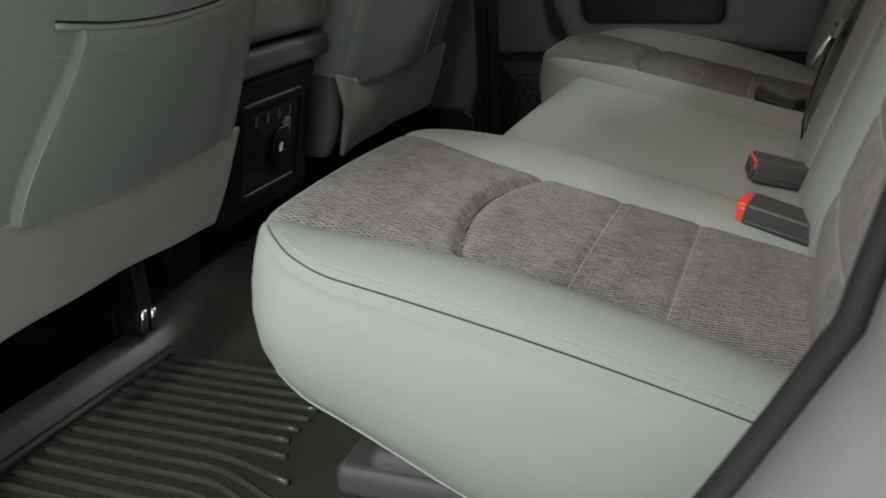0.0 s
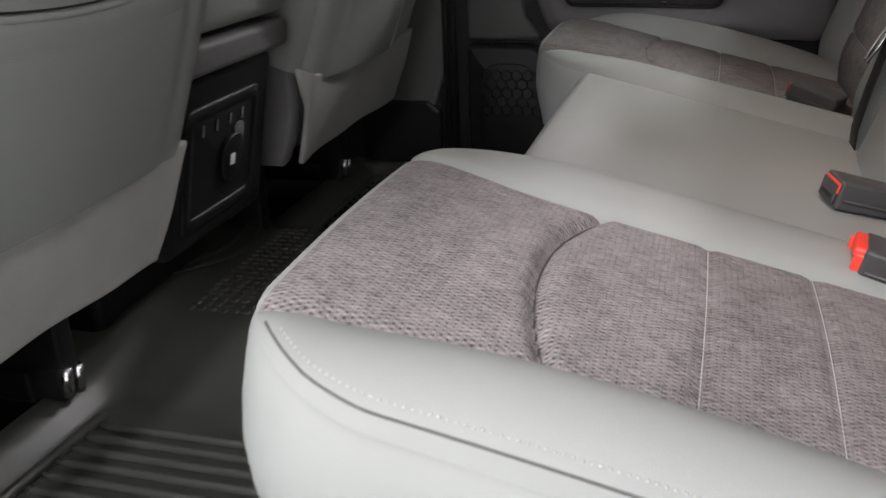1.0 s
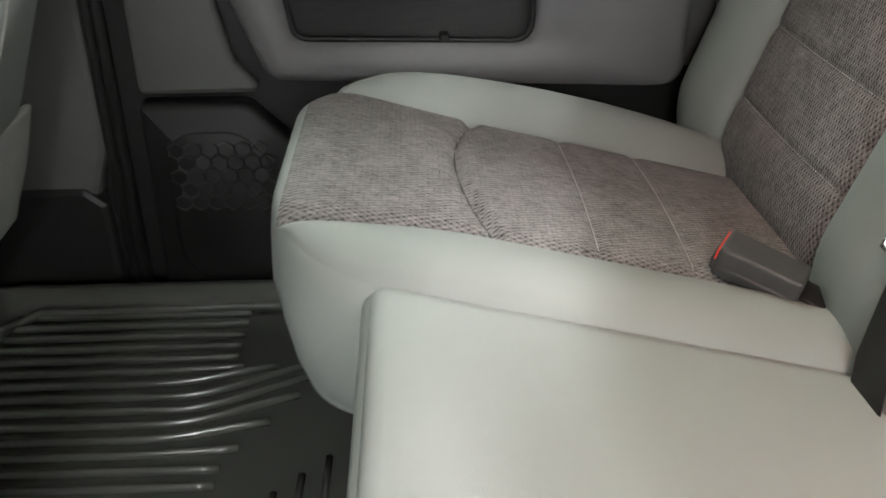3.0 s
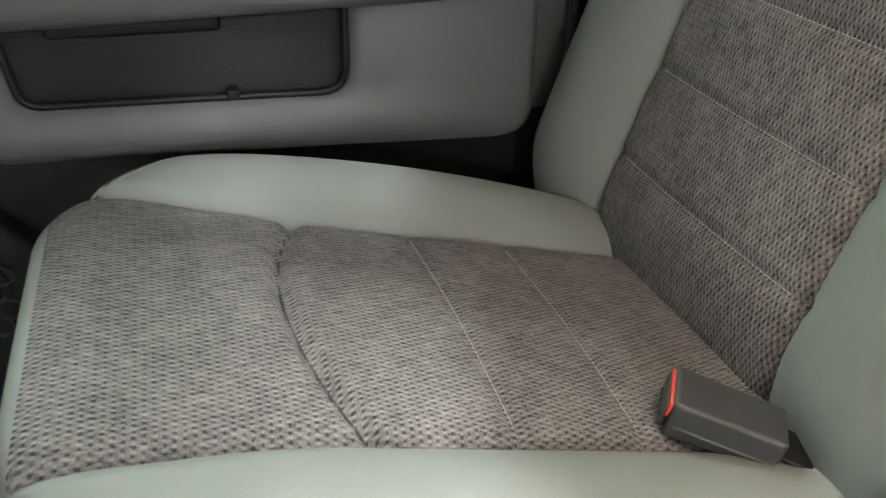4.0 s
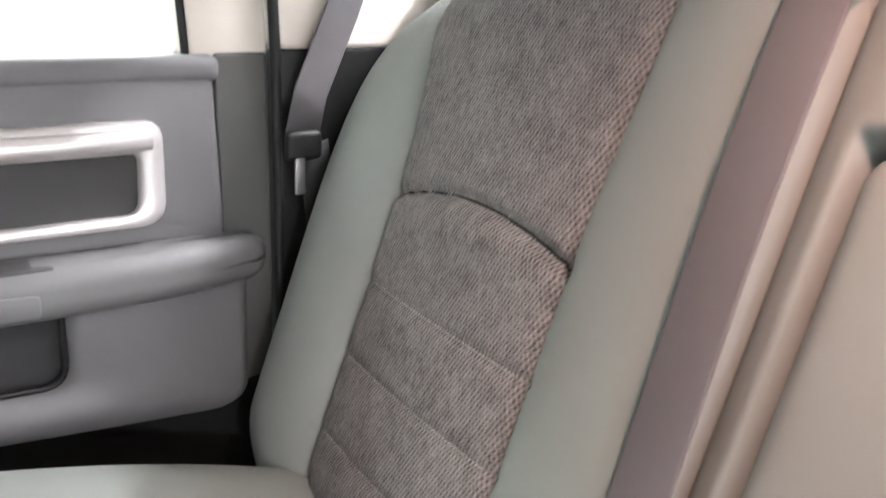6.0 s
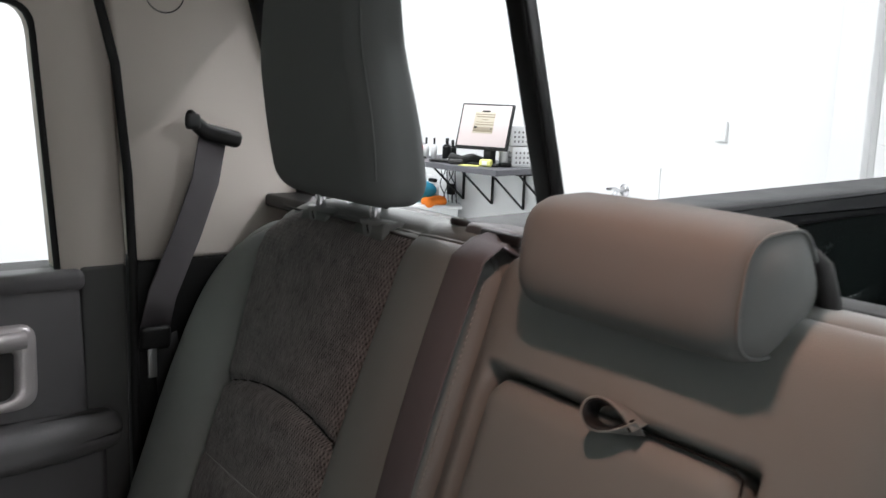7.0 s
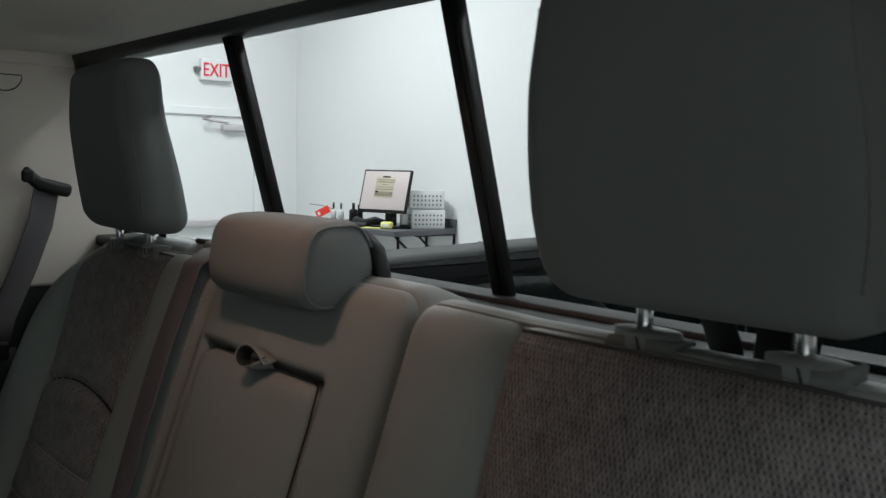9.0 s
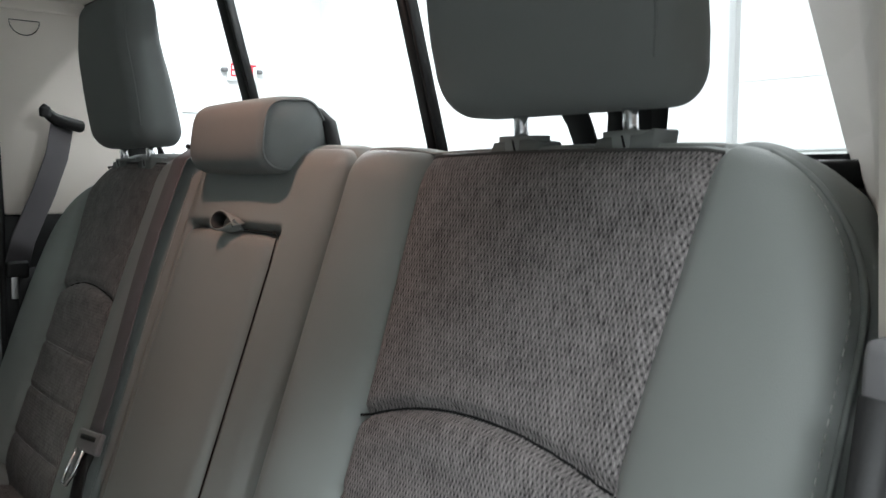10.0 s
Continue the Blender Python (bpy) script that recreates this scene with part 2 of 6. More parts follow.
def rbox(cx, cy, cz, sx, sy, sz, r=0.004, k=2, flat=1, shape=None, m=None, bm=None):
    """A box with rounded edges, about a centre, of full sizes; shape(p) may bend it, m may turn it."""
    bm = bm or bmesh.new()
    h = (sx / 2, sy / 2, sz / 2)
    r = min(r, min(h) * 0.999)
    steps = [axis_steps(v, r, k, flat) for v in h]
    seen = {}

    def vert(p):
        core = Vector([max(-(h[i] - r), min(h[i] - r, p[i])) for i in range(3)])
        d = Vector(p) - core
        q = core + d.normalized() * r if d.length > 1e-9 else core
        key = (round(p[0], 7), round(p[1], 7), round(p[2], 7))
        if key not in seen:
            if shape:
                q = Vector(shape(q))
            q = q + Vector((cx, cy, cz)) if m is None else m @ q
            seen[key] = bm.verts.new(q)
        return seen[key]

    for ax in range(3):
        u, v = (ax + 1) % 3, (ax + 2) % 3
        for side in (-1, 1):
            for i in range(len(steps[u]) - 1):
                for j in range(len(steps[v]) - 1):
                    quad = []
                    for a, b in ((i, j), (i + 1, j), (i + 1, j + 1), (i, j + 1)):
                        p = [0, 0, 0]
                        p[ax], p[u], p[v] = side * h[ax], steps[u][a], steps[v][b]
                        quad.append(vert(p))
                    if side < 0:
                        quad.reverse()
                    if len(set(quad)) == 4:
                        bm.faces.new(quad)
    return bm


def tube(points, r, seg=8, bm=None, squash=None, closed=False):
    """A round bar along points; squash=(side radius, vector) flattens it towards that normal."""
    bm = bm or bmesh.new()
    pts = [Vector(p) for p in points]
    n = len(pts)
    rings = []
    up = Vector((0.13, 0.21, 0.97)).normalized()
    for i, p in enumerate(pts):
        a = pts[(i - 1) % n] if closed or i > 0 else pts[i]
        b = pts[(i + 1) % n] if closed or i < n - 1 else pts[i]
        d = (b - a).normalized()
        nrm = Vector(squash[1]).normalized() if squash else up
        s = d.cross(nrm)
        if s.length < 1e-4:
            s = d.cross(Vector((1, 0, 0)))
        s.normalize()
        nrm = s.cross(d).normalized()
        rs = squash[0] if squash else r
        rings.append([bm.verts.new(p + s * (rs * math.cos(2 * math.pi * j / seg)) + nrm * (r * math.sin(2 * math.pi * j / seg))) for j in range(seg)])
    for i in range(n if closed else n - 1):
        a, b = rings[i], rings[(i + 1) % n]
        for j in range(seg):
            bm.faces.new((a[j], a[(j + 1) % seg], b[(j + 1) % seg], b[j]))
    if not closed:
        bm.faces.new(list(reversed(rings[0])))
        bm.faces.new(rings[-1])
    return bm


def rounded_outline(pts, radii, seg=6):
    """A closed outline in a plane, with each corner rounded by its radius."""
    out, n = [], len(pts)
    for i in range(n):
        p, a, b = Vector(pts[i]), Vector(pts[i - 1]), Vector(pts[(i + 1) % n])
        r = radii[i] if isinstance(radii, (list, tuple)) else radii
        if r <= 0:
            out.append(p)
            continue
        da, db = (a - p).normalized(), (b - p).normalized()
        ang = da.angle(db)
        cut = min(r / math.tan(ang / 2), (a - p).length * 0.49, (b - p).length * 0.49)
        p0, p1 = p + da * cut, p + db * cut
        for k in range(seg + 1):
            t = k / seg
            out.append((1 - t) ** 2 * p0 + 2 * t * (1 - t) * p + t * t * p1)
    return out


def slab(outline, place, d0, d1, bevel=0.004, bm=None):
    """An outline given in a plane, drawn out from depth d0 to d1; place(u, v, d) lays it into the world. The d1 side is bevelled."""
    bm = bm or bmesh.new()
    c = sum((Vector(p) for p in outline), Vector((0, 0))) / len(outline)
    s = 1 if d1 > d0 else -1

    def ring(shrink, d):
        vs = []
        for i, p in enumerate(outline):
            a, b = Vector(outline[i - 1]), Vector(outline[(i + 1) % len(outline)])
            t = (b - a)
            nn = Vector((t.y, -t.x))
            nn = nn.normalized() if nn.length > 1e-9 else Vector((0, 0))
            if nn.dot(Vector(p) - c) < 0 and not area_sign:
                nn = -nn
            q = Vector(p) - nn * shrink * orient
            vs.append(bm.verts.new(place(q.x, q.y, d)))
        return vs

    area = sum(outline[i - 1][0] * outline[i][1] - outline[i][0] * outline[i - 1][1] for i in range(len(outline)))
    area_sign, orient = True, 1 if area > 0 else -1
    rings = [ring(0, d0), ring(0, d1 - s * bevel), ring(bevel * 0.3, d1 - s * bevel * 0.3), ring(bevel, d1)]
    for a, b in zip(rings, rings[1:]):
        for i in range(len(a)):
            bm.faces.new((a[i - 1], a[i], b[i], b[i - 1]))
    bm.faces.new(rings[-1])
    bm.faces.new(list(reversed(rings[0])))
    bmesh.ops.recalc_face_normals(bm, faces=bm.faces)
    return bm


def resample(outline, n):
    pts = [Vector(p) for p in outline]
    lens = [(pts[(i + 1) % len(pts)] - pts[i]).length for i in range(len(pts))]
    total, out, i, acc = sum(lens), [], 0, 0.0
    for k in range(n):
        want = total * k / n
        while acc + lens[i] < want and i < len(pts) - 1:
            acc += lens[i]
            i += 1
        t = (want - acc) / max(lens[i], 1e-9)
        out.append(pts[i].lerp(pts[(i + 1) % len(pts)], min(1, t)))
    return out


def ring_slab(outer, inner, place, d_back, d_front, bevel=0.004, n=96, inner_back=None, bm=None):
    """A plate with an opening: outer and inner outlines that run the same way from alike corners."""
    bm = bm or bmesh.new()
    o, q = resample(outer, n), resample(inner, n)
    s = 1 if d_front > d_back else -1
    ib = d_back if inner_back is None else inner_back
    rows = []
    for pts, d in ((o, d_back), (o, d_front - s * bevel), ([a.lerp(b, 0.0) + (b - a).normalized() * bevel for a, b in zip(o, q)], d_front),
                   ([b + (a - b).normalized() * bevel for a, b in zip(o, q)], d_front), (q, d_front - s * bevel), (q, ib)):
        rows.append([bm.verts.new(place(p.x, p.y, d)) for p in pts])
    for a, b in zip(rows, rows[1:]):
        for i in range(n):
            bm.faces.new((a[i - 1], a[i], b[i], b[i - 1]))
    bmesh.ops.recalc_face_normals(bm, faces=bm.faces)
    return bm


def stitches(points, length=0.0045, gap=0.0035, r=0.0007, lift=(0, 0, 0), bm=None):
    """Short thread dashes along a line of points."""
    bm = bm or bmesh.new()
    pts = [Vector(p) + Vector(lift) for p in points]
    pos, i, acc = 0.0, 0, 0.0
    lens = [(b - a).length for a, b in zip(pts, pts[1:])]
    total = sum(lens)

    def at(s):
        acc2 = 0.0
        for k, ln in enumerate(lens):
            if acc2 + ln >= s or k == len(lens) - 1:
                return pts[k].lerp(pts[k + 1], min(1.0, (s - acc2) / max(ln, 1e-9)))
            acc2 += ln

    while pos + length < total:
        tube([at(pos), at(pos + length)], r, 4, bm)
        pos += length + gap
    return bm


def box_wall(name, x0, x1, y0, y1, z0, z1, mat, label, category="wall", kind="structure", r=0.004):
    return solo(name, rbox((x0 + x1) / 2, (y0 + y1) / 2, (z0 + z1) / 2, x1 - x0, y1 - y0, z1 - z0, r), mat, label, category, kind=kind, smooth=False)


def smoothstep(a, b, v):
    t = max(0.0, min(1.0, (v - a) / (b - a)))
    return t * t * (3 - 2 * t)


# ---- upholstery ----
def pillow(parent, lay, a_in, a_out, length, r_in, r_out, height, roll_r, roll_d, lines, mats, names, profile, side_mat, side_name,
           sign=1, cells=None, step=0.006, side_label="", r0=0.0, depth=None, lean=None, side_alt=None, welt=None, skew=0.0):
    """A stuffed form: a face split by seam lines into panels, and a skirt round its edge.
    lay(a, b, c): a across, b along from 0 to length, c out of the face. Returns the face's place as a function of a and b."""

    def bounds(b):
        out = []
        for edge, r, s in ((a_in + skew * max(0.0, 1 - b / length), r_in, 1), (a_out, r_out, -1)):
            over = b - (length - r)
            e = edge + s * (r - math.sqrt(max(0.0, r * r - over * over))) if over > 0 else edge
            if s < 0 and b < r0:
                e = a_out - (r0 - math.sqrt(max(0.0, r0 * r0 - (r0 - b) ** 2)))
            out.append(e)
        return out

    def dist(a, b):
        inner = a_in + skew * max(0.0, 1 - b / length)
        for edge, r, s in ((inner, r_in, 1), (a_out, r_out, -1)):
            if b > length - r and s * (a - edge) < r:
                return r - math.hypot(r - s * (a - edge), b - (length - r))
        if b < r0 and a > a_out - r0:
            return max(0.0, r0 - math.hypot(a - (a_out - r0), r0 - b))
        return min(a - inner, a_out - a, length - b)

    def c_of(a, b):
        t = max(0.0, min(1.0, dist(a, b) / roll_r))
        return height(a, b) - roll_d * (1 - math.sqrt(max(0.0, 1 - (1 - t) ** 2)))

    def place(a, b, lift=0.0):
        return Vector(lay(sign * a, b, c_of(a, b) + lift))

    big = max(r_in, r_out)
    n1, n2 = max(2, int((length - big) / step)), max(8, int(big * 1.57 / step))
    low = [r0 * (1 - math.cos(math.pi / 2 * i / 12)) for i in range(12)] if r0 else []
    rows = low + [r0 + (length - big - r0) * i / n1 for i in range(n1)] + [length - big + big * math.sin(math.pi / 2 * i / n2) for i in range(n2 + 1)]
    want = lay(0, length / 2, 1.0) - lay(0, length / 2, 0.0)
    made = []
    edges = [lambda b: bounds(b)[0]] + list(lines) + [lambda b: bounds(b)[1]]
    cells = cells or [10] * (len(edges) - 1)
    for k in range(len(edges) - 1):
        bm = bmesh.new()
        uv = bm.loops.layers.uv.new("UVMap")
        grid, uvs = [], {}
        for b in rows:
            lo, hi = bounds(b)
            e0, e1 = max(lo, min(hi, edges[k](b))), max(lo, min(hi, edges[k + 1](b)))
            line = []
            for i in range(cells[k] + 1):
                a = e0 + (e1 - e0) * i / cells[k]
                v = bm.verts.new(place(a, b))
                uvs[v] = (a, b)
                line.append(v)
            grid.append(line)
        for p, q in zip(grid, grid[1:]):
            for i in range(cells[k]):
                f = bm.faces.new((p[i], p[i + 1], q[i + 1], q[i]))
                for lp in f.loops:
                    lp[uv].uv = uvs[lp.vert]
        bm.normal_update()
        if sum((f.normal.dot(want) for f in bm.faces)) < 0:
            bmesh.ops.reverse_faces(bm, faces=bm.faces)
        made.append(part(names[k], bm, mats[k], parent))
    # skirt
    loop = [(bounds(b)[1], b) for b in rows]
    lo, hi = bounds(length)
    loop += [(hi + (lo - hi) * i / 24, length) for i in range(1, 24)]
    loop += [(bounds(b)[0], b) for b in reversed(rows)]
    bm = bmesh.new()
    uv = bm.loops.layers.uv.new("UVMap")
    cols, uvs, run = [], {}, 0.0
    for i, (a, b) in enumerate(loop):
        p, q = loop[max(0, i - 1)], loop[min(len(loop) - 1, i + 1)]
        t = Vector((q[0] - p[0], q[1] - p[1]))
        nn = Vector((t.y, -t.x)).normalized() if t.length > 1e-9 else Vector((1, 0))
        if i:
            run += math.hypot(a - loop[i - 1][0], b - loop[i - 1][1])
        c0, col = c_of(a, b), []
        for o, dd in profile:
            if depth:
                dd *= depth(b)
            if lean is not None:
                ny = max(0.0, nn.y) ** 3
                o = o * (1 - ny) - ny * lean(dd)
            v = bm.verts.new(lay(sign * (a + nn.x * o), b + nn.y * o, c0 - dd))
            uvs[v] = (run, dd)
            col.append(v)
        cols.append(col)
    for p, q in zip(cols, cols[1:]):
        for i in range(len(profile) - 1):
            f = bm.faces.new((p[i], q[i], q[i + 1], p[i + 1])) if sign < 0 else bm.faces.new((p[i], p[i + 1], q[i + 1], q[i]))
            for lp in f.loops:
                lp[uv].uv = uvs[lp.vert]
            if side_alt and cols.index(p) < len(rows) * 0.55:
                f.material_index = 1
    if welt:
        line = [col[welt].co.copy() for col in cols]
        part("welt", tube(line[6:-6:2], 0.0014, 6), VINYL, parent, "rolled welt along the lower edge")
    made.append(part(side_name, bm, side_mat, parent, side_label))
    if side_alt:
        made[-1].data.materials.append(side_alt)
    return place, bounds, made


def groove(d, depth, width):
    return -depth * math.exp(-(d / width) ** 2)


def strap(points, width, normals, thick=0.0012):
    bm = bmesh.new()
    pts = [Vector(p) for p in points]
    rings = []
    for i, p in enumerate(pts):
        d = (pts[min(i + 1, len(pts) - 1)] - pts[max(i - 1, 0)]).normalized()
        n = Vector(normals[i] if isinstance(normals, list) else normals).normalized()
        s = d.cross(n).normalized()
        n = s.cross(d).normalized()
        rings.append([bm.verts.new(p + s * u * width / 2 + n * v * thick) for u, v in ((-1, -0.3), (-0.9, -1), (0, -1), (0.9, -1), (1, -0.3), (1, 0.3), (0.9, 1), (0, 1), (-0.9, 1), (-1, 0.3))])
    for a, b in zip(rings, rings[1:]):
        for j in range(10):
            bm.faces.new((a[j], a[(j + 1) % 10], b[(j + 1) % 10], b[j]))
    bm.faces.new(rings[0])
    bm.faces.new(list(reversed(rings[-1])))
    bmesh.ops.recalc_face_normals(bm, faces=bm.faces)
    return bm


# the rear bench's two planes: cushion rising to the front, backrest leaning to the rear
CUSH_X, CUSH_Z = 0.47, 0.262
CT = math.atan(0.2485)
BACK_X, BACK_Z = 0.408, 0.240
BT = math.atan(0.35)


def lay_cushion(a, b, c):
    return Vector((CUSH_X - b * math.cos(CT) + c * math.sin(CT), a, CUSH_Z + b * math.sin(CT) + c * math.cos(CT)))


def lay_back(a, b, c):
    return Vector((BACK_X + b * math.sin(BT) - c * math.cos(BT), a, BACK_Z + b * math.cos(BT) + c * math.sin(BT)))


def split_top(panel, cut, name, mat, parent, label):
    """The part of a panel past b = cut becomes a part of its own, in another material."""
    top, low = bmesh.new(), bmesh.new()
    for bm, above in ((top, True), (low, False)):
        bm.from_mesh(panel.data)
        uv = bm.loops.layers.uv.active
        gone = [f for f in bm.faces if (sum(lp[uv].uv.y for lp in f.loops) / len(f.loops) > cut) != above]
        bmesh.ops.delete(bm, geom=gone, context="FACES")
    low.to_mesh(panel.data)
    low.free()
    panel.data.polygons.foreach_set("use_smooth", [True] * len(panel.data.polygons))
    return part(name, top, mat, parent, label)


def outboard_cushion(sign, label):
    seat = thing("rear_bench_bottom", label, "car seat", "rear bench cushions", at=(0.2, sign * 0.47, 0.1))
    length = 0.530 if sign < 0 else 0.526
    def b_of(x):
        return (CUSH_X - x) / math.cos(CT)
    b1, b2, b3 = b_of(0.146), b_of(0.231), b_of(0.316)

    def in_line(b):
        return 0.328 - 0.022 * smoothstep(b_of(0.12), b_of(-0.04), b)

    def out_line(b):
        return (0.615 if sign < 0 else 0.605) + 0.018 * smoothstep(b_of(0.15), b_of(-0.03), b)

    def arc(a):
        return b1 + 0.034 * (1 - ((a - 0.472) / 0.146) ** 2)

    def height(a, b):
        i, o = in_line(b), out_line(b)
        h = groove(a - i, 0.006, 0.007) + groove(a - o, 0.006, 0.007)
        if a > o:
            t = (a - o) / (0.71 - o)
            h += (0.012 + 0.020 * math.sin(math.pi * max(0.0, min(1, b / 0.46))) ** 0.8) * math.sin(math.pi * min(1, t * 0.93)) ** 0.8
        elif a < i:
            t = (i - a) / max(0.02, i - 0.225)
            h += 0.014 * math.sin(math.pi * min(1, t * 0.8)) * (1 - smoothstep(0.36, 0.50, b)) - 0.006 * t * t
        else:
            t = (a - i) / (o - i)
            h += 0.006 * math.sin(math.pi * t)
            h += groove(b - arc(a), 0.010, 0.006) + 0.003 * math.exp(-((b - arc(a) - 0.03) / 0.03) ** 2) * math.sin(math.pi * t) + groove(b - b2, 0.0028, 0.005) + groove(b - b3, 0.0028, 0.005)
        return h

    profile = [(0, 0), (0.003, 0.003), (0.008, 0.012), (0.013, 0.03), (0.017, 0.06), (0.016, 0.095), (0.008, 0.135), (-0.006, 0.165), (-0.03, 0.185), (-0.07, 0.19)]
    place, bounds, made = pillow(seat, lay_cushion, 0.182 if sign < 0 else 0.232, 0.712, length, 0.125, 0.118 if sign < 0 else 0.19, height, 0.045, 0.015, [in_line, out_line],
                                 [VINYL, CLOTH, VINYL], ["inner_bolster", "insert", "outer_bolster"], profile, VINYL, "side_panel", sign, [14, 44, 16], 0.0055, r0=0.06, skew=0.036 if sign < 0 else 0.0, lean=(lambda d: 0.22 * d) if sign < 0 else (lambda d: 0.090 * (d / 0.14) ** 2.0), welt=7,
                                 depth=(lambda b: 0.95 - 0.30 * smoothstep(0.20, 0.48, b)) if sign < 0 else (lambda b: 0.74))
    split_top(made[1], length - 0.008, "front_strip", VINYL, seat, "narrow vinyl strip at the front edge")
    part("seam_cord", tube([place(0.332 + 0.270 * i / 30, arc(0.332 + 0.270 * i / 30), 0.0009) for i in range(31)], 0.0010, 6), SEAMGREY, seat, "dark stitched seam groove")
    for bb in (b2, b3):
        part("stitching", stitches([place(0.332 + 0.268 * i / 20, bb, 0.0006) for i in range(21)], 0.0034, 0.0016, 0.0005), THREAD, seat, "pale thread")
    edge = []
    for i in range(60):
        b = 0.06 + (length - 0.06) * i / 59
        edge.append((bounds(b)[1], b))
    def inset(k, d):
        (pa, pb), (qa, qb) = edge[max(0, k - 1)], edge[min(len(edge) - 1, k + 1)]
        n = Vector((qb - pb, pa - qa)).normalized()
        return place(edge[k][0] - n.x * d, edge[k][1] - n.y * d, 0.0002)

    part("seam_cord", tube([inset(k, 0.0050) for k in range(57)], 0.0008, 6), SEAMGREY, seat, "dark seam along the cushion edge")
    part("stitching", stitches([inset(k, 0.0105) for k in range(56)], 0.0026, 0.0022, 0.0006), THREAD, seat, "pale topstitching")
    return seat


def outboard_back(sign, label):
    seat = thing("rear_bench_upright", label, "car seat", "rear bench backrests", at=(0.5, sign * 0.48, 0.25))
    def b_of(z):
        return (z - BACK_Z) / math.cos(BT)
    length = b_of(0.832)
    b_arc, b0, b1, b2 = b_of(0.597 if sign > 0 else 0.584), b_of(0.510), b_of(0.432), b_of(0.352)

    wide = 0.818 if sign > 0 else 0.796

    def in_line(b):
        return (0.374 if sign > 0 else 0.347) - 0.014 * smoothstep(b_arc, length, b)

    def out_line(b):
        return 0.655 + (0.035 if sign > 0 else 0.016) * smoothstep(b_arc, length, b)

    def arc(a):
        return b_arc + 0.025 * (1 - ((a - 0.51) / 0.148) ** 2)

    def height(a, b):
        i, o = in_line(b), out_line(b)
        h = groove(a - i, 0.006, 0.007) + groove(a - o, 0.006, 0.007)
        if a > o:
            t = (a - o) / max(0.03, wide - o)
            h += (0.028 if sign > 0 else 0.018) * math.sin(math.pi * min(1, t)) ** 0.9 * (1 - 0.5 * smoothstep(0.3, 0.6, b))
        elif a < i:
            t = (i - a) / max(0.02, i - 0.20)
            h += 0.018 * math.sin(math.pi * min(1, t * 0.85))
        else:
            t = (a - i) / (o - i)
            h += 0.006 * math.sin(math.pi * t)
            if b > arc(a) - 0.08:
                h += groove(b - arc(a), 0.011, 0.006) + 0.006 * math.exp(-((b - arc(a) + 0.028) / 0.022) ** 2) * math.sin(math.pi * max(0.0, min(1.0, t)))
            for bb in (b0, b1, b2):
                h += groove(b - bb, 0.0032, 0.005)
        h -= 0.02 * smoothstep(0.09, 0.0, b)
        return h

    profile = [(0, 0), (0.006, 0.001), (0.017, 0.008), (0.026, 0.030), (0.027, 0.065), (0.019, 0.095), (0.004, 0.115), (-0.04, 0.122)]
    if sign < 0:
        profile = [(0, 0), (0.004, 0.002), (0.008, 0.011), (0.010, 0.032), (0.009, 0.065), (0.002, 0.095), (-0.012, 0.115), (-0.05, 0.122)]
    place, bounds, made = pillow(seat, lay_back, 0.205, wide, length, 0.035, 0.27 if sign > 0 else 0.13, height, 0.045, 0.022, [in_line, out_line],
                                 [VINYL, CLOTH, VINYL], ["inner_bolster", "insert", "outer_bolster"], profile, VINYL, "side_panel", sign, [14, 44, 16], 0.0058, r0=0.11, side_alt=PLEATS if sign < 0 else None)
    cut = length - 0.007
    split_top(made[1], cut, "top_strip", VINYL, seat, "grey vinyl strip above the cloth")
    across = [in_line(cut) + (out_line(cut) - in_line(cut)) * i / 30 for i in range(31)]
    part("seam_cord", tube([place(a, cut, 0.0006) for a in across], 0.0016, 6), SEAMGREY, seat, "seam along the cloth's top edge")
    part("seam_cord", tube([place(in_line(0.4) + (0.655 - in_line(0.4)) * i / 30, arc(in_line(0.4) + (0.655 - in_line(0.4)) * i / 30), 0.0014) for i in range(31)], 0.0013, 6), DARKCORD, seat, "dark stitched seam groove")
    for bb in (b0, b1, b2):
        part("stitching", stitches([place(0.376 + 0.276 * i / 20, bb, 0.0006) for i in range(21)], 0.0034, 0.0016, 0.0005), THREAD, seat, "pale thread")
    edge = [(bounds(b)[1], b) for b in [0.05 + (length - 0.05) * i / 69 for i in range(70)]]
    part("piping", tube([place(a - 0.001, b) for a, b in edge[:-1]], 0.0024, 6), VINYL, seat, "rolled outer seam")
    part("stitching", stitches([place(a - 0.006, b, 0.0004) for a, b in edge[:-4]], 0.005, 0.0035, 0.0007), THREAD, seat, "pale topstitching")
    inner = [(bounds(b)[0], b) for b in [0.05 + (length - 0.05) * i / 69 for i in range(70)]]
    lo, hi = bounds(length)
    top = [(lo + (hi - lo) * i / 20, length) for i in range(21)]
    if sign < 0:
        # near-black cord sunk into the gap, painting its shade
        part("seam_cord", tube([place(a - 0.004, b, -0.003) for a, b in inner[:-2]], 0.0032, 6), DARKCORD, seat, "dark cord for the shade in the gap beside the center backrest")
    part("stitching", stitches([place(a + 0.008, b, 0.0004) for a, b in inner[:-3]], 0.0035, 0.0025, 0.0005), THREAD, seat, "pale topstitching")
    part("piping", tube([place(a + 0.001, b) for a, b in (inner[:-1] if sign < 0 else inner[-3:-1])] + [place(a, b - 0.001) for a, b in top], 0.0024, 6), VINYL, seat, "rolled top and inner seam")
    return seat


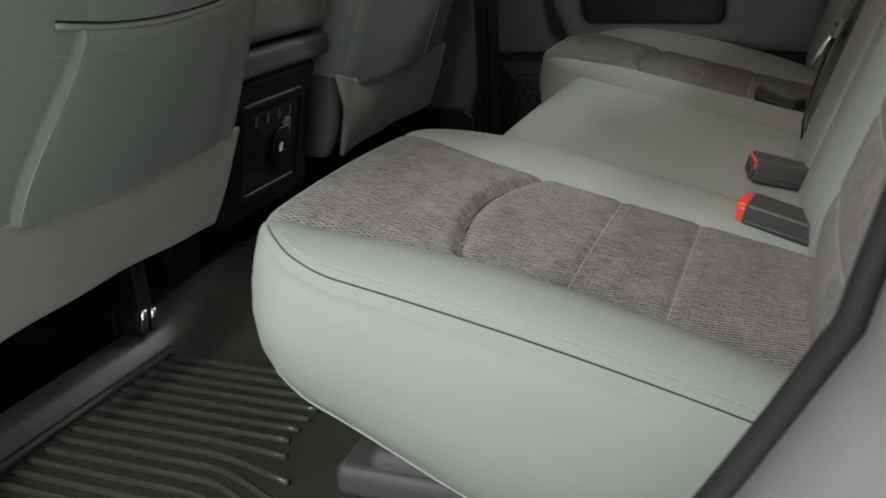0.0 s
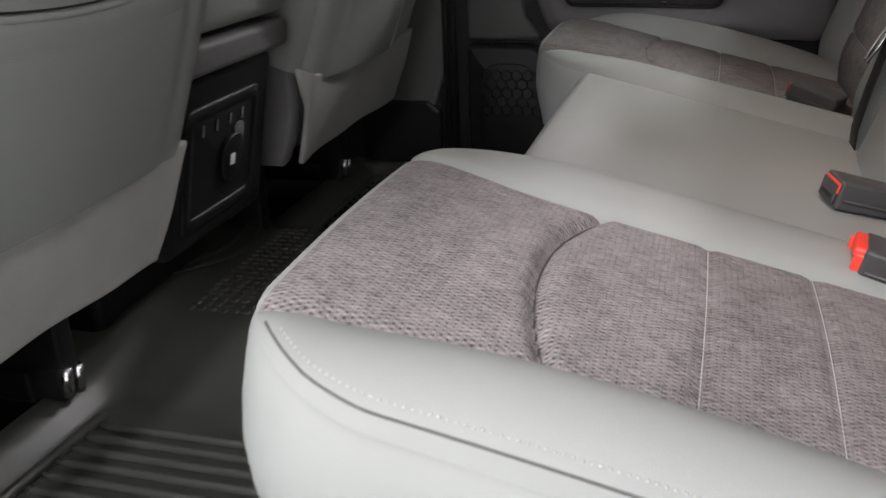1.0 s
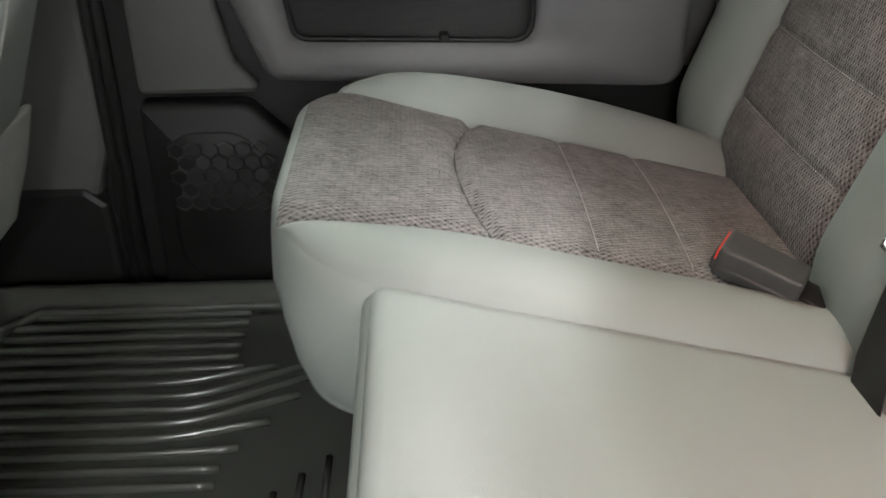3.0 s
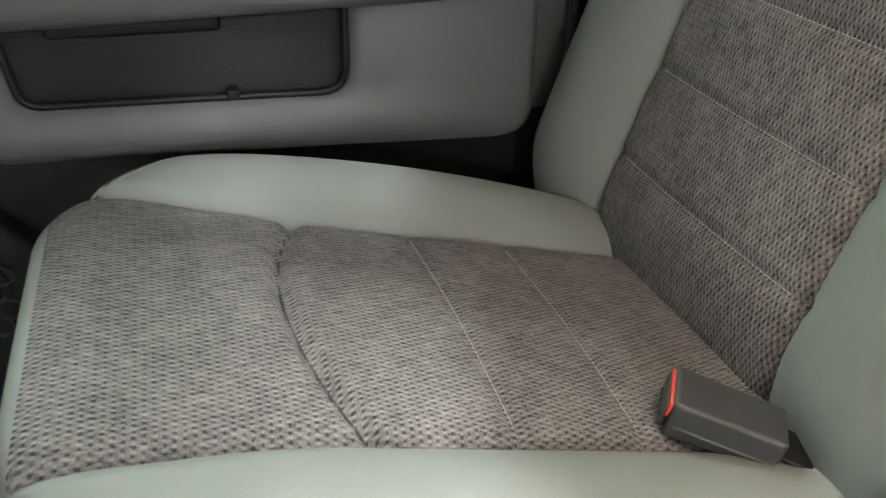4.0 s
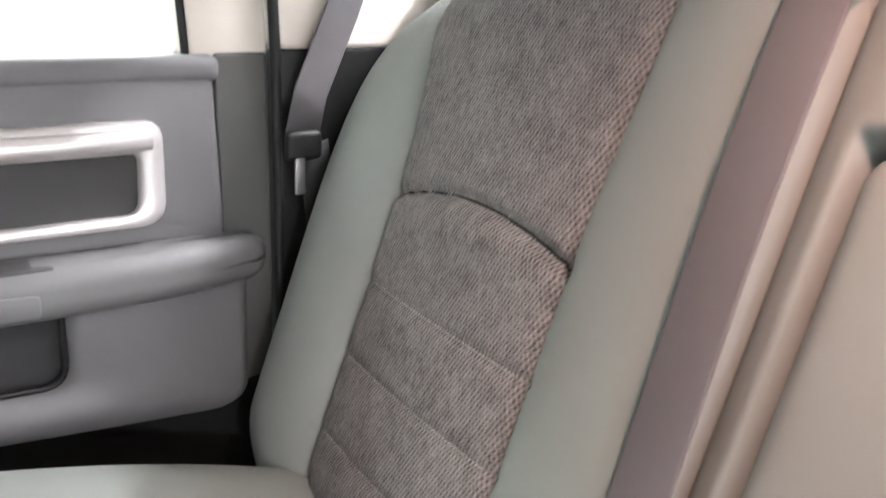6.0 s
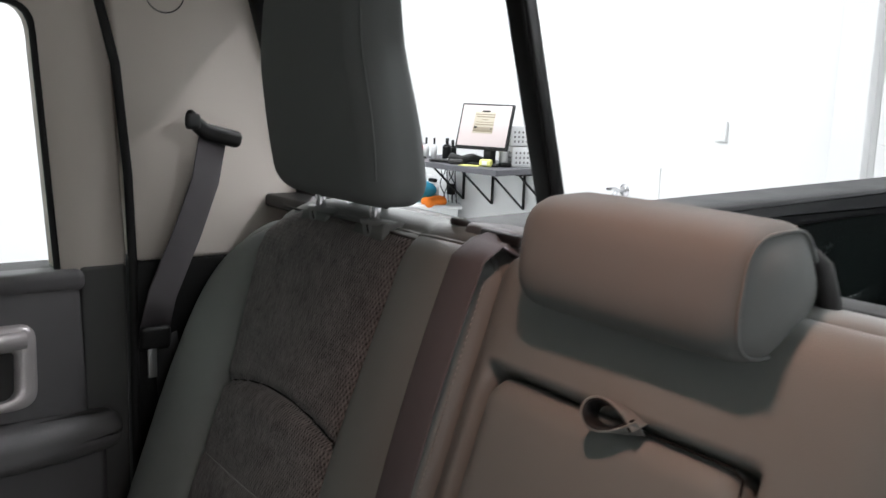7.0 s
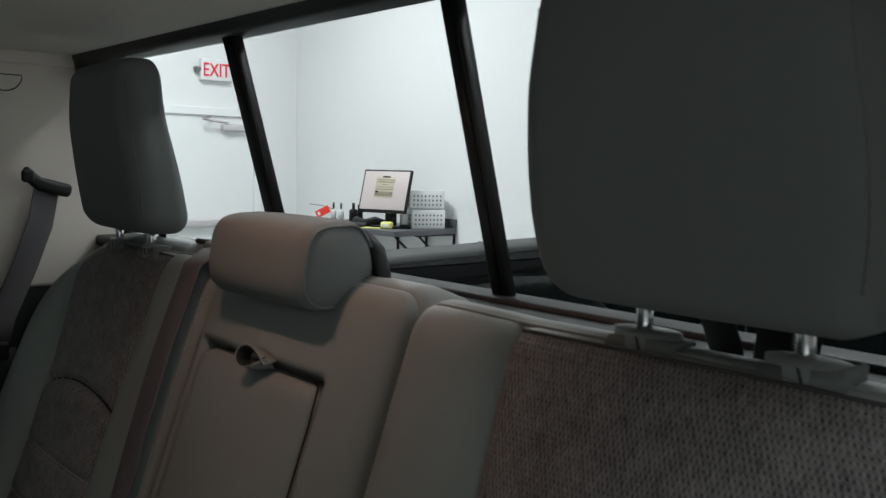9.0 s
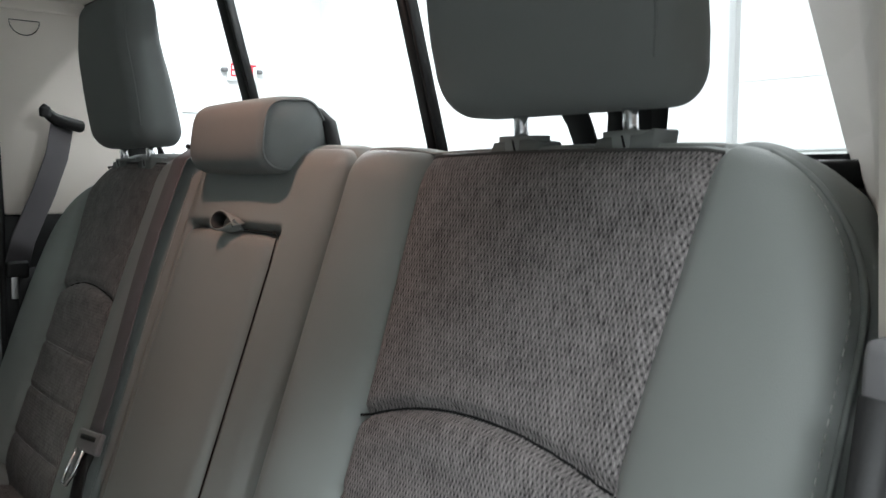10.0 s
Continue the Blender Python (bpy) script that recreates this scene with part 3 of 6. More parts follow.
def center_cushion():
    seat = thing("center_bench_bottom", "grey vinyl center seat cushion between the outer cushions", "car seat", "rear bench cushions", at=(0.25, 0, 0.1))
    length = (CUSH_X - 0.045) / math.cos(CT)

    def lay(a, b, c):
        return lay_cushion(a, b, c - 0.010)

    def height(a, b):
        return 0.004 * math.cos(a * 7)

    profile = [(0, 0), (0.003, 0.003), (0.004, 0.010), (0.001, 0.03), (-0.008, 0.06), (-0.025, 0.10), (-0.05, 0.15)]
    pillow(seat, lay, -0.226, 0.244, length, 0.012, 0.012, height, 0.018, 0.010, [], [VINYL], ["pad"], profile, VINYL, "side_panel", 1, [40], 0.012)
    return seat


def center_back():
    seat = thing("center_bench_upright", "grey vinyl center backrest with a fold-down armrest panel", "car seat", "rear bench backrests", at=(0.52, 0, 0.25))
    length = (0.838 - BACK_Z) / math.cos(BT)
    b_top = (0.733 - BACK_Z) / math.cos(BT)

    def height(a, b):
        h = 0.012 * math.cos(a * 7)
        inside = min(a + 0.101, 0.167 - a, b_top - b)
        h -= 0.034 * smoothstep(-0.010, 0.004, inside)
        return h

    profile = [(0, 0), (0.004, 0.002), (0.010, 0.012), (0.015, 0.035), (0.014, 0.07), (0.0, 0.11)]
    pillow(seat, lay_back, -0.196, 0.206, length, 0.03, 0.03, height, 0.04, 0.018, [], [VINYL], ["surround"], profile, VINYL, "side_panel", 1, [90], 0.0055)

    def pad(a, b):
        return 0.006 + 0.010 * math.cos(a * 9)

    prof = [(0, 0), (0.003, 0.004), (0.004, 0.015), (0.003, 0.03), (0.0, 0.06)]

    def lay_pad(a, b, c):
        return lay_back(a + 0.033, b + 0.03, c)

    arm = part("armrest", bmesh.new(), VINYL, seat, "fold-down armrest panel")
    pillow(arm, lay_pad, -0.131, 0.131, b_top - 0.033, 0.020, 0.020, pad, 0.022, 0.014, [], [VINYL], ["armrest_face"], prof, VINYL, "armrest_side", 1, [30], 0.01)
    # crease shade drawn as a thin dark tube round the armrest's corner
    gap = [lay_back(-0.099, 0.03 + 0.05 * i, 0.004) for i in range(10)] + [lay_back(-0.096, b_top - 0.004, 0.004), lay_back(-0.086, b_top + 0.001, 0.004), lay_back(0.010, b_top + 0.001, 0.004)]
    part("gap_shade_line", tube(gap, 0.0010, 6), DARKCORD, seat, "dark line for the shade in the crease beside the armrest")
    # the second, black strip paints the shade inside the loop
    for name, mat, scale, label in (("pull_strap", VINYL, 1.0, "folded pull strap of grey vinyl"), ("strap_inner_shade", SEAL, 0.86, "black strip for the shade inside the strap loop")):
        n, loop, norm = 28, [], []
        for i in range(n + 1):
            t = 0.12 + (2 * math.pi - 0.24) * i / n
            u, v = -math.cos(t), math.sin(t) * math.sin(t / 2) ** 1.2
            loop.append(lay_back(0.006 + 0.021 * u * scale, b_top + 0.004 + 0.015 * v * scale, 0.022 + 0.006 * u))
            norm.append(lay_back(u, 1.3 * v, 0) - lay_back(0, 0, 0))
        part(name, strap(loop, 0.018, norm, 0.0012), mat, seat, label)
    return seat


def headrest(y, label, width=0.266, height=0.250, z0=0.850, x0=0.604, depth=0.088, shift=0.0):
    rest = thing("headrest", label, "headrest", "rear headrests", at=(x0, y, z0 - 0.03))
    cz = z0 + height / 2

    def shape(p):
        t = p.z / height + 0.5
        taper = 1 - 0.12 * smoothstep(0.35, 1.0, t) - 0.06 * smoothstep(0.3, 0.0, t)
        thin = 1.0 if p.x < 0 else 0.92 - 0.58 * t
        bow = -0.006 * (1 - (2 * p.y / width) ** 2) if p.x < 0 else 0
        return (p.x * thin + bow - 0.15 * p.z + 0.012 * smoothstep(0.6, 1, t), p.y * taper, p.z)

    part("cushion", rbox(x0, y, cz, depth, width, height, 0.032, 7, 8, shape), HEADCLOTH, rest, "plain cloth head cushion")
    for s in (-1, 1):
        seam = []
        for i in range(30):
            q = shape(Vector((-depth / 2 + 0.0094, s * (width / 2 - 0.0094), -height / 2 + 0.032 + (height - 0.064) * i / 29)))
            seam.append((q[0] + x0, q[1] + y, q[2] + cz))
        part("seam", tube(seam, 0.0013, 5), HEADCLOTH, rest, "sewn seam")
        part("stitching", stitches([(p[0] - 0.0015, p[1] - s * 0.006, p[2]) for p in seam], 0.004, 0.004, 0.0006), HEADCLOTH, rest)
    for s in (-1, 1):
        part("post", tube([(x0 + 0.016, y + shift + s * 0.063, z0 - 0.050), (x0 + 0.010, y + shift + s * 0.063, z0 + 0.03)], 0.0065, 12), CHROME, rest, "bright metal post")
        sleeve = part("guide_sleeve", tube([(x0 + 0.018, y + shift + s * 0.063, z0 - 0.054), (x0 + 0.017, y + shift + s * 0.063, z0 - 0.022), (x0 + 0.017, y + shift + s * 0.063, z0 - 0.018)], 0.016, 20, None, (0.029, (1, 0, 0))), VINYL, rest, "grey oval post sleeve")
        collar = [(-0.031, -0.022), (0.031, -0.022), (0.034, -0.002 if s < 0 else -0.009), (0.020, -0.007), (-0.024, -0.009)]
        part("collar_plate", slab(rounded_outline(collar, 0.002), lambda u, v, d, s=s: Vector((x0 + 0.002 + d, y + shift + s * 0.063 - u, z0 - 0.0145 + v)), 0.0, 0.030, 0.003), HEADCLOTH, sleeve, "raised grey plastic plate")
        part("release_notch", rbox(x0 + 0.0016, y + shift + s * 0.063 - 0.003, z0 - 0.0265, 0.003, 0.0018, 0.010, 0.0008, 1, 1, lambda p: (p.x, p.y + 0.3 * p.z, p.z)), SEAL, sleeve, "dark notch of the release button")
        part("tether_strap", strap([(x0 + 0.050, y + shift + s * 0.016, z0 - 0.060), (x0 + 0.052, y + shift + s * 0.018, z0 - 0.030), (x0 + 0.046, y + shift + s * 0.024, z0 - 0.005), (x0 + 0.036, y + shift + s * 0.028, z0 + 0.012)], 0.028, (-1, 0, 0), 0.0014), SEAL, rest, "black tether webbing")
    return rest


def center_headrest():
    rest = thing("headrest", "low grey cloth headrest folded onto the center backrest", "headrest", "rear headrests", at=(0.60, 0.02, 0.80))
    section = rounded_outline([(-0.053, -0.050), (0.036, -0.045), (0.056, 0.000), (0.028, 0.046), (-0.040, 0.043)], [0.040, 0.030, 0.028, 0.026, 0.034], 8)
    profile = [Vector(p) for p in resample(section, 48)]
    cx, cz, y0, y1, rim = 0.603, 0.853, -0.096, 0.132, 0.019
    bm = bmesh.new()

    def ring(y, inset):
        k = 1 - inset / 0.045
        sag = 1 + 0.03 * math.sin(math.pi * (y - y0) / (y1 - y0))
        return [bm.verts.new((cx + p.x * k * sag, y, cz + p.y * k * sag)) for p in profile]

    rings = [ring(y0 - 0.006, 0.034), ring(y0 - 0.003, 0.023)]
    rings += [ring(y0 + rim * (1 - math.cos(a)), rim * (1 - math.sin(a))) for a in (0.35, 0.8, 1.2, math.pi / 2)]
    far = 0.030
    rings += [ring(y0 + rim + (y1 - y0 - rim - far) * i / 10, 0) for i in range(1, 10)]
    rings += [ring(y1 - far * (1 - math.cos(a)), far * (1 - math.sin(a))) for a in (math.pi / 2, 1.3, 1.0, 0.7, 0.4)]
    rings += [ring(y1 + 0.002, 0.026), ring(y1 + 0.005, 0.036)]
    for a, b in zip(rings, rings[1:]):
        for i in range(len(a)):
            bm.faces.new((a[i - 1], a[i], b[i], b[i - 1]))
    bm.faces.new(rings[0])
    bm.faces.new(rings[-1])
    bmesh.ops.recalc_face_normals(bm, faces=bm.faces)
    part("cushion", bm, HEADCLOTH, rest, "plain cloth head cushion")
    for y in (y0 + 0.0047,):
        part("seam", tube([(cx + p.x * 0.9, y, cz + p.y * 0.9) for p in profile], 0.0016, 5, closed=True), HEADCLOTH, rest, "sewn seam")
    part("tether_strap", tube([(0.628, -0.020, 0.878), (0.640, -0.046, 0.882), (0.645, -0.072, 0.880), (0.650, -0.092, 0.866), (0.652, -0.099, 0.842), (0.652, -0.100, 0.80)], 0.0070, 10, None, (0.010, (0, -1, 0.3))), SEAL, rest, "black tether webbing looped behind")
    return rest


outboard_cushion(-1, "grey vinyl cushion with woven cloth insert by the open doorway")
outboard_cushion(1, "grey vinyl cushion with woven cloth insert by the closed door")
center_cushion()
outboard_back(-1, "grey vinyl backrest with woven cloth insert by the open doorway")
outboard_back(1, "grey vinyl backrest with woven cloth insert by the closed door")
center_back()
headrest(-0.505, "tall grey cloth headrest on bright posts, by the open door", 0.280, x0=0.618, z0=0.857, shift=-0.013)
headrest(0.494, "tall grey cloth headrest on bright posts, by the closed door", 0.260, x0=0.608)
center_headrest()


# ---- cab structure ----
solo("floor", rbox(-0.55, 0, -0.045, 2.4, 1.74, 0.04, 0.005), CARPET, "black carpeted cab floor", "floor", kind="structure", smooth=False)
WALL_Y = 0.86


def door_place(x, z, d):
    return Vector((x, WALL_Y - d, z))


def passenger_door():
    door = thing("door_1", "closed rear cab door with moulded grey trim and a bright handle bezel", "door", kind="structure", at=(0.1, WALL_Y, 0))
    core = rounded_outline([(-0.37, -0.02), (0.475, -0.02), (0.475, 0.72), (-0.37, 0.72)], 0.01, 2)
    part("core", slab(core, door_place, -0.08, 0.0, 0.003), BLACKPLASTIC, door, "dark inner shell", smooth=False)
    outer = rounded_outline([(-0.118, 0.318), (0.437, 0.300), (0.437, 0.470), (-0.178, 0.470)], [0.03, 0.035, 0.005, 0.005], 6)
    inner = rounded_outline([(-0.082, 0.372), (0.232, 0.364), (0.232, 0.466), (-0.096, 0.466)], [0.022, 0.028, 0.003, 0.003], 6)
    part("lower_panel", ring_slab(outer, inner, door_place, 0.0, 0.034, 0.015, 160, 0.0), DOORGREY, door, "light grey lower trim")
    part("pocket_liner", slab(rounded_outline([(-0.098, 0.360), (0.236, 0.356), (0.236, 0.470), (-0.1, 0.470)], 0.01), door_place, 0.001, 0.006, 0.001), POCKETMAT, door, "ribbed black pocket liner")
    part("pocket_edge", tube([door_place(x, z, 0.020) for x, z in [(p.x, p.y) for p in rounded_outline([(-0.080, 0.374), (0.230, 0.366), (0.230, 0.46), (-0.094, 0.46)], [0.022, 0.028, 0.003, 0.003], 6)]], 0.0042, 8, closed=True), BLACKPLASTIC, door, "black pocket edging")
    part("pocket_flap", rbox(0.030, WALL_Y - 0.012, 0.449, 0.16, 0.012, 0.030, 0.005, 2), BLACKPLASTIC, door, "black flap in the door pocket")
    part("pocket_tab", rbox(0.115, WALL_Y - 0.016, 0.372, 0.012, 0.02, 0.010, 0.002), BLACKPLASTIC, door)
    def arm_shape(p):
        t = (p.x + 0.33) / 0.66
        return (p.x, p.y + 0.020 * smoothstep(0.75, 1.0, t) * (1 if p.y < 0 else 0), p.z + 0.004 * math.sin(p.x * 5) + (0.006 * smoothstep(0.9, 1.0, t) if p.z < 0 else 0))
    part("armrest", rbox(0.125, WALL_Y - 0.036, 0.487, 0.662, 0.078, 0.058, 0.022, 4, 12, arm_shape), ARMGREY, door, "padded grey armrest")
    cup = part("pull_cup", rbox(0.06, WALL_Y - 0.044, 0.5145, 0.325, 0.04, 0.006, 0.003), DOORDARK, door, "dark pull cup recess")
    part("reflector", slab(rounded_outline([(0.10, 0.473), (0.205, 0.470), (0.205, 0.494), (0.10, 0.497)], 0.006), lambda u, v, d: Vector((u, WALL_Y - 0.0745 - d, v)), 0.0, 0.003, 0.001), ARMGREY, door, "embossed plate")
    for i in range(6):
        part("embossed_bar", rbox(0.115 + 0.010 * i, WALL_Y - 0.0780, 0.484, 0.006, 0.002, 0.004, 0.0008), DOORGREY, door)
    upper = rounded_outline([(-0.30, 0.515), (0.415, 0.515), (0.408, 0.705), (-0.30, 0.705)], [0, 0.01, 0.02, 0], 5)
    part("upper_panel", slab(upper, door_place, 0.0, 0.020, 0.008), DOORGREY, door, "grey upper trim")
    part("sill", rbox(0.058, WALL_Y + 0.002, 0.706, 0.716, 0.05, 0.030, 0.012, 4), DOORGREY, door, "rounded window sill")
    jamb = rounded_outline([(0.417, 0.318), (0.474, 0.330), (0.474, 0.722), (0.411, 0.722)], 0.006, 3)
    part("rear_strip", slab(jamb, door_place, 0.0, 0.010, 0.004), PILLARGREY, door, "dark strip on the door's rear edge")
    recess = rounded_outline([(-0.12, 0.548), (0.322, 0.548), (0.322, 0.640), (-0.12, 0.640)], 0.014)
    part("handle_recess", slab(recess, door_place, 0.010, 0.0225, 0.002), DOORDARK, door, "dark recess behind the handle")
    bo = rounded_outline([(-0.15, 0.534), (0.347, 0.540), (0.347, 0.655), (-0.15, 0.651)], [0.01, 0.028, 0.020, 0.01], 6)
    bi = rounded_outline([(-0.13, 0.547), (0.318, 0.553), (0.320, 0.620), (-0.13, 0.616)], [0.01, 0.018, 0.006, 0.01], 6)
    part("handle_bezel", ring_slab(bo, bi, door_place, 0.015, 0.034, 0.006, 140), SATIN, door, "satin silver handle bezel")
    part("handle_lever", tube([door_place(-0.13, 0.634, 0.036), door_place(0.25, 0.636, 0.040), door_place(0.332, 0.637, 0.036)], 0.012, 10), SATIN, door, "satin silver lever")
    # front lower corner with the speaker grille
    sp = rounded_outline([(-0.296, 0.0), (-0.085, 0.0), (-0.085, 0.225), (-0.150, 0.292), (-0.296, 0.292)], [0.0, 0.03, 0.04, 0.04, 0.01], 5)
    part("speaker_pod", slab(sp, door_place, 0.0, 0.036, 0.009), BLACKPLASTIC, door, "dark moulded speaker pod")
    pod = part("speaker_grille", slab(rounded_outline([(-0.268, 0.03), (-0.118, 0.03), (-0.118, 0.205), (-0.165, 0.255), (-0.268, 0.255)], 0.05), door_place, 0.03, 0.0375, 0.005), BLACKPLASTIC, door, "black speaker grille")
    for j in range(5):
        for i in range(6):
            hx, hz = -0.252 + 0.0225 * i + (0.01125 if j % 2 else 0), 0.150 + 0.0195 * j
            if hx + 0.8 * hz > 0.050:
                continue
            ring = [door_place(hx + 0.0118 * math.cos(math.pi / 3 * k + math.pi / 6), hz + 0.0118 * math.sin(math.pi / 3 * k + math.pi / 6), 0.0385) for k in range(6)]
            part("hexagon", tube(ring, 0.0014, 4, closed=True), DOORDARK, pod)
    up = rounded_outline([(-0.296, 0.300), (-0.125, 0.300), (-0.165, 0.345), (-0.19, 0.470), (-0.215, 0.72), (-0.296, 0.72)], 0.012, 4)
    part("front_trim", slab(up, door_place, 0.0, 0.018, 0.008), PILLARGREY, door, "dark front trim")
    # window frame above the sill
    fr_o = rounded_outline([(-0.36, 0.70), (0.478, 0.70), (0.455, 1.145), (-0.33, 1.145)], 0.03, 5)
    fr_i = rounded_outline([(-0.28, 0.703), (0.386, 0.703), (0.362, 1.075), (-0.25, 1.075)], [0.006, 0.006, 0.04, 0.04], 5)
    part("window_frame", ring_slab(fr_o, fr_i, door_place, -0.05, 0.006, 0.006, 160), CREAM, door, "cream window frame trim")
    part("window_seal", tube([door_place(p.x, p.y, -0.002) for p in fr_i], 0.006, 6, closed=True), SEAL, door, "black window seal")
    pane = part("window_pane", slab(fr_i, door_place, -0.040, -0.036, 0.0005), GLASS, door, "clear side glass", smooth=False)
    pane.visible_shadow = False
    return door


passenger_door()


def glass_x(z):
    return 0.742 - 0.287 * (z - 0.87)


def pillars():
    # passenger B pillar, with its door seal
    b = thing("pillar_trim", "grey moulded B pillar trim with black door seals", "pillar", kind="structure", at=(-0.4, 0.86, 0))
    part("trim", slab(rounded_outline([(-0.50, 0.13), (-0.385, 0.13), (-0.355, 0.22), (-0.352, 1.14), (-0.50, 1.14)], 0.02, 4), door_place, -0.10, 0.012, 0.010), PILLARGREY, b, "grey upper trim", smooth=False)
    part("lower_trim", slab(rounded_outline([(-0.56, -0.02), (-0.365, -0.02), (-0.365, 0.14), (-0.395, 0.165), (-0.56, 0.165)], 0.01, 4), door_place, -0.10, 0.018, 0.010), BLACKPLASTIC, b, "dark lower trim", smooth=False)
    for x in (-0.348, -0.333):
        part("door_seal", tube([(x, 0.852, -0.02), (x, 0.852, 0.5), (x + 0.005, 0.852, 1.12)], 0.008, 8), SEAL, b, "black rubber seal")
    for s in (1, -1):
        def place(x, z, d, s=s):
            return Vector((x, s * (0.845 - d), z))
        c = thing("pillar_trim", "cream C pillar trim panel beside the rear window" + (" with a coat hook cover" if s > 0 else " by the open door"), "pillar", kind="structure", at=(0.6, s * 0.86, 0.73))
        edge = [(0.487, 0.725), (0.80, 0.725), (0.70, 1.15), (0.452, 1.15)] if s > 0 else [(0.530, 0.725), (0.80, 0.725), (0.70, 1.15), (0.40, 1.15), (0.47, 0.89)]
        if s > 0:
            part("panel", slab(rounded_outline(edge, 0.01, 3), place, -0.10, 0.0, 0.006), CREAM, c, "cream trim panel")
        else:
            bm = bmesh.new()
            cols = []
            for i in range(9):
                z = 0.725 + 0.425 * i / 8
                xf, xr, yr = 0.488 - 0.085 * (z - 0.725), glass_x(z) - 0.004, -0.715 + 0.16 * (z - 0.70)
                cols.append([bm.verts.new(p) for p in ((xf, -0.95, z), (xf, -0.862, z), (xf + 0.012, -0.848, z), (xf + (xr - xf) * 0.5, -0.848 + (yr + 0.848) * 0.42, z), (xr, yr, z), (xr + 0.02, yr - 0.03, z), (xr + 0.02, -0.95, z))])
            for p, q in zip(cols, cols[1:]):
                for k in range(7):
                    bm.faces.new((p[k - 1], p[k], q[k], q[k - 1]))
            bm.faces.new(cols[0])
            bm.faces.new(cols[-1])
            bmesh.ops.recalc_face_normals(bm, faces=bm.faces)
            part("panel", bm, CREAM, c, "cream trim panel", smooth=False)
        low = [(0.482, -0.02), (0.80, -0.02), (0.80, 0.727), (0.482, 0.727)] if s > 0 else [(0.30, -0.02), (0.80, -0.02), (0.80, 0.727), (0.482, 0.727), (0.470, 0.55), (0.445, 0.43), (0.395, 0.335), (0.33, 0.22)]
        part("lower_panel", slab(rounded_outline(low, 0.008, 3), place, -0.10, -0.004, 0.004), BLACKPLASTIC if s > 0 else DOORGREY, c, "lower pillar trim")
        seal = ([(0.480, s * 0.842, z) for z in (-0.02, 0.3, 0.727)] if s > 0 else [(0.29, -0.85, 0.0), (0.325, -0.85, 0.22), (0.39, -0.85, 0.335), (0.44, -0.85, 0.43), (0.466, -0.852, 0.55), (0.484, -0.858, 0.70)])
        seal = seal + ([(0.476, s * 0.842, 0.85), (0.462, s * 0.842, 1.0), (0.438, s * 0.842, 1.10), (0.405, s * 0.842, 1.135)] if s > 0 else [])
        part("door_seal", tube(seal, 0.0065 if s > 0 else 0.010, 8), SEAL, c, "black rubber door seal")
        if s > 0:
            d_cap = [place(0.532 + 0.028 * math.cos(math.pi * i / 16), 1.100 - 0.028 * math.sin(math.pi * i / 16), 0.001) for i in range(17)]
            part("hook_cover", tube(d_cap, 0.0009, 4, closed=True), SEAL, c, "half-round cover outline")
    # the open driver side doorway: sill, front pillar, header
    sill = thing("door_sill", "black plastic door sill of the open doorway", "sill", kind="structure", at=(0, -0.86, 0))
    part("sill_plate", rbox(0.02, -0.875, -0.03, 0.94, 0.09, 0.045, 0.012, 3), BLACKPLASTIC, sill)
    bp = thing("pillar_trim", "grey moulded B pillar trim at the open doorway", "pillar", kind="structure", at=(-0.45, -0.86, 0))
    part("trim", rbox(-0.46, -0.90, 0.56, 0.10, 0.09, 1.16, 0.015, 3), DOORGREY, bp)


pillars()
solo("ceiling", rbox(-0.45, 0, 1.160, 2.30, 1.86, 0.035, 0.01, 2), HEADLINER, "pale cloth headliner", "ceiling", kind="structure", smooth=False)
box_wall("wall_front", -1.62, -1.58, -0.92, 0.92, -0.05, 0.66, BLACKPLASTIC, "dark dashboard bulkhead below the windscreen")
box_wall("wall_side_front", -1.6, -0.50, 0.86, 0.95, -0.05, 0.72, DOORDARK, "closed front door beside the front seat")
box_wall("wall_side_front_driver", -1.6, -0.50, -0.95, -0.86, -0.05, 0.72, DOORDARK, "closed front door beside the driver seat")
box_wall("wall_roof_rail", -1.6, 0.72, 0.84, 0.95, 1.12, 1.18, CREAM, "cream roof side rail")
box_wall("wall_roof_rail_driver", -1.6, 0.72, -0.95, -0.84, 1.12, 1.18, CREAM, "cream roof side rail above the doorway")
dome = thing("dome_lamp", "small lit warm dome lamp on the headliner", "lamp", at=(DOME[0], DOME[1], 1.14))
part("housing", rbox(DOME[0] - 0.01, DOME[1], 1.134, 0.09, 0.09, 0.016, 0.006, 3), CREAM, dome)
part("lens", rbox(DOME[0] - 0.01, DOME[1], 1.124, 0.06, 0.06, 0.008, 0.003, 2), DOMEFACE, dome, "glowing lens")


# ---- rear wall and window ----
def glass_place(y, z, d):
    return Vector((glass_x(z) - d, y, z))


box_wall("wall_back", 0.745, 0.80, -0.92, 0.92, -0.05, 0.80, BLACKPLASTIC, "dark lower back wall of the cab")
solo("parcel_ledge", rbox(0.735, 0, 0.806, 0.10, 1.70, 0.02, 0.006, 3), BLACKPLASTIC, "black ledge behind the rear backrests", "trim", kind="structure")


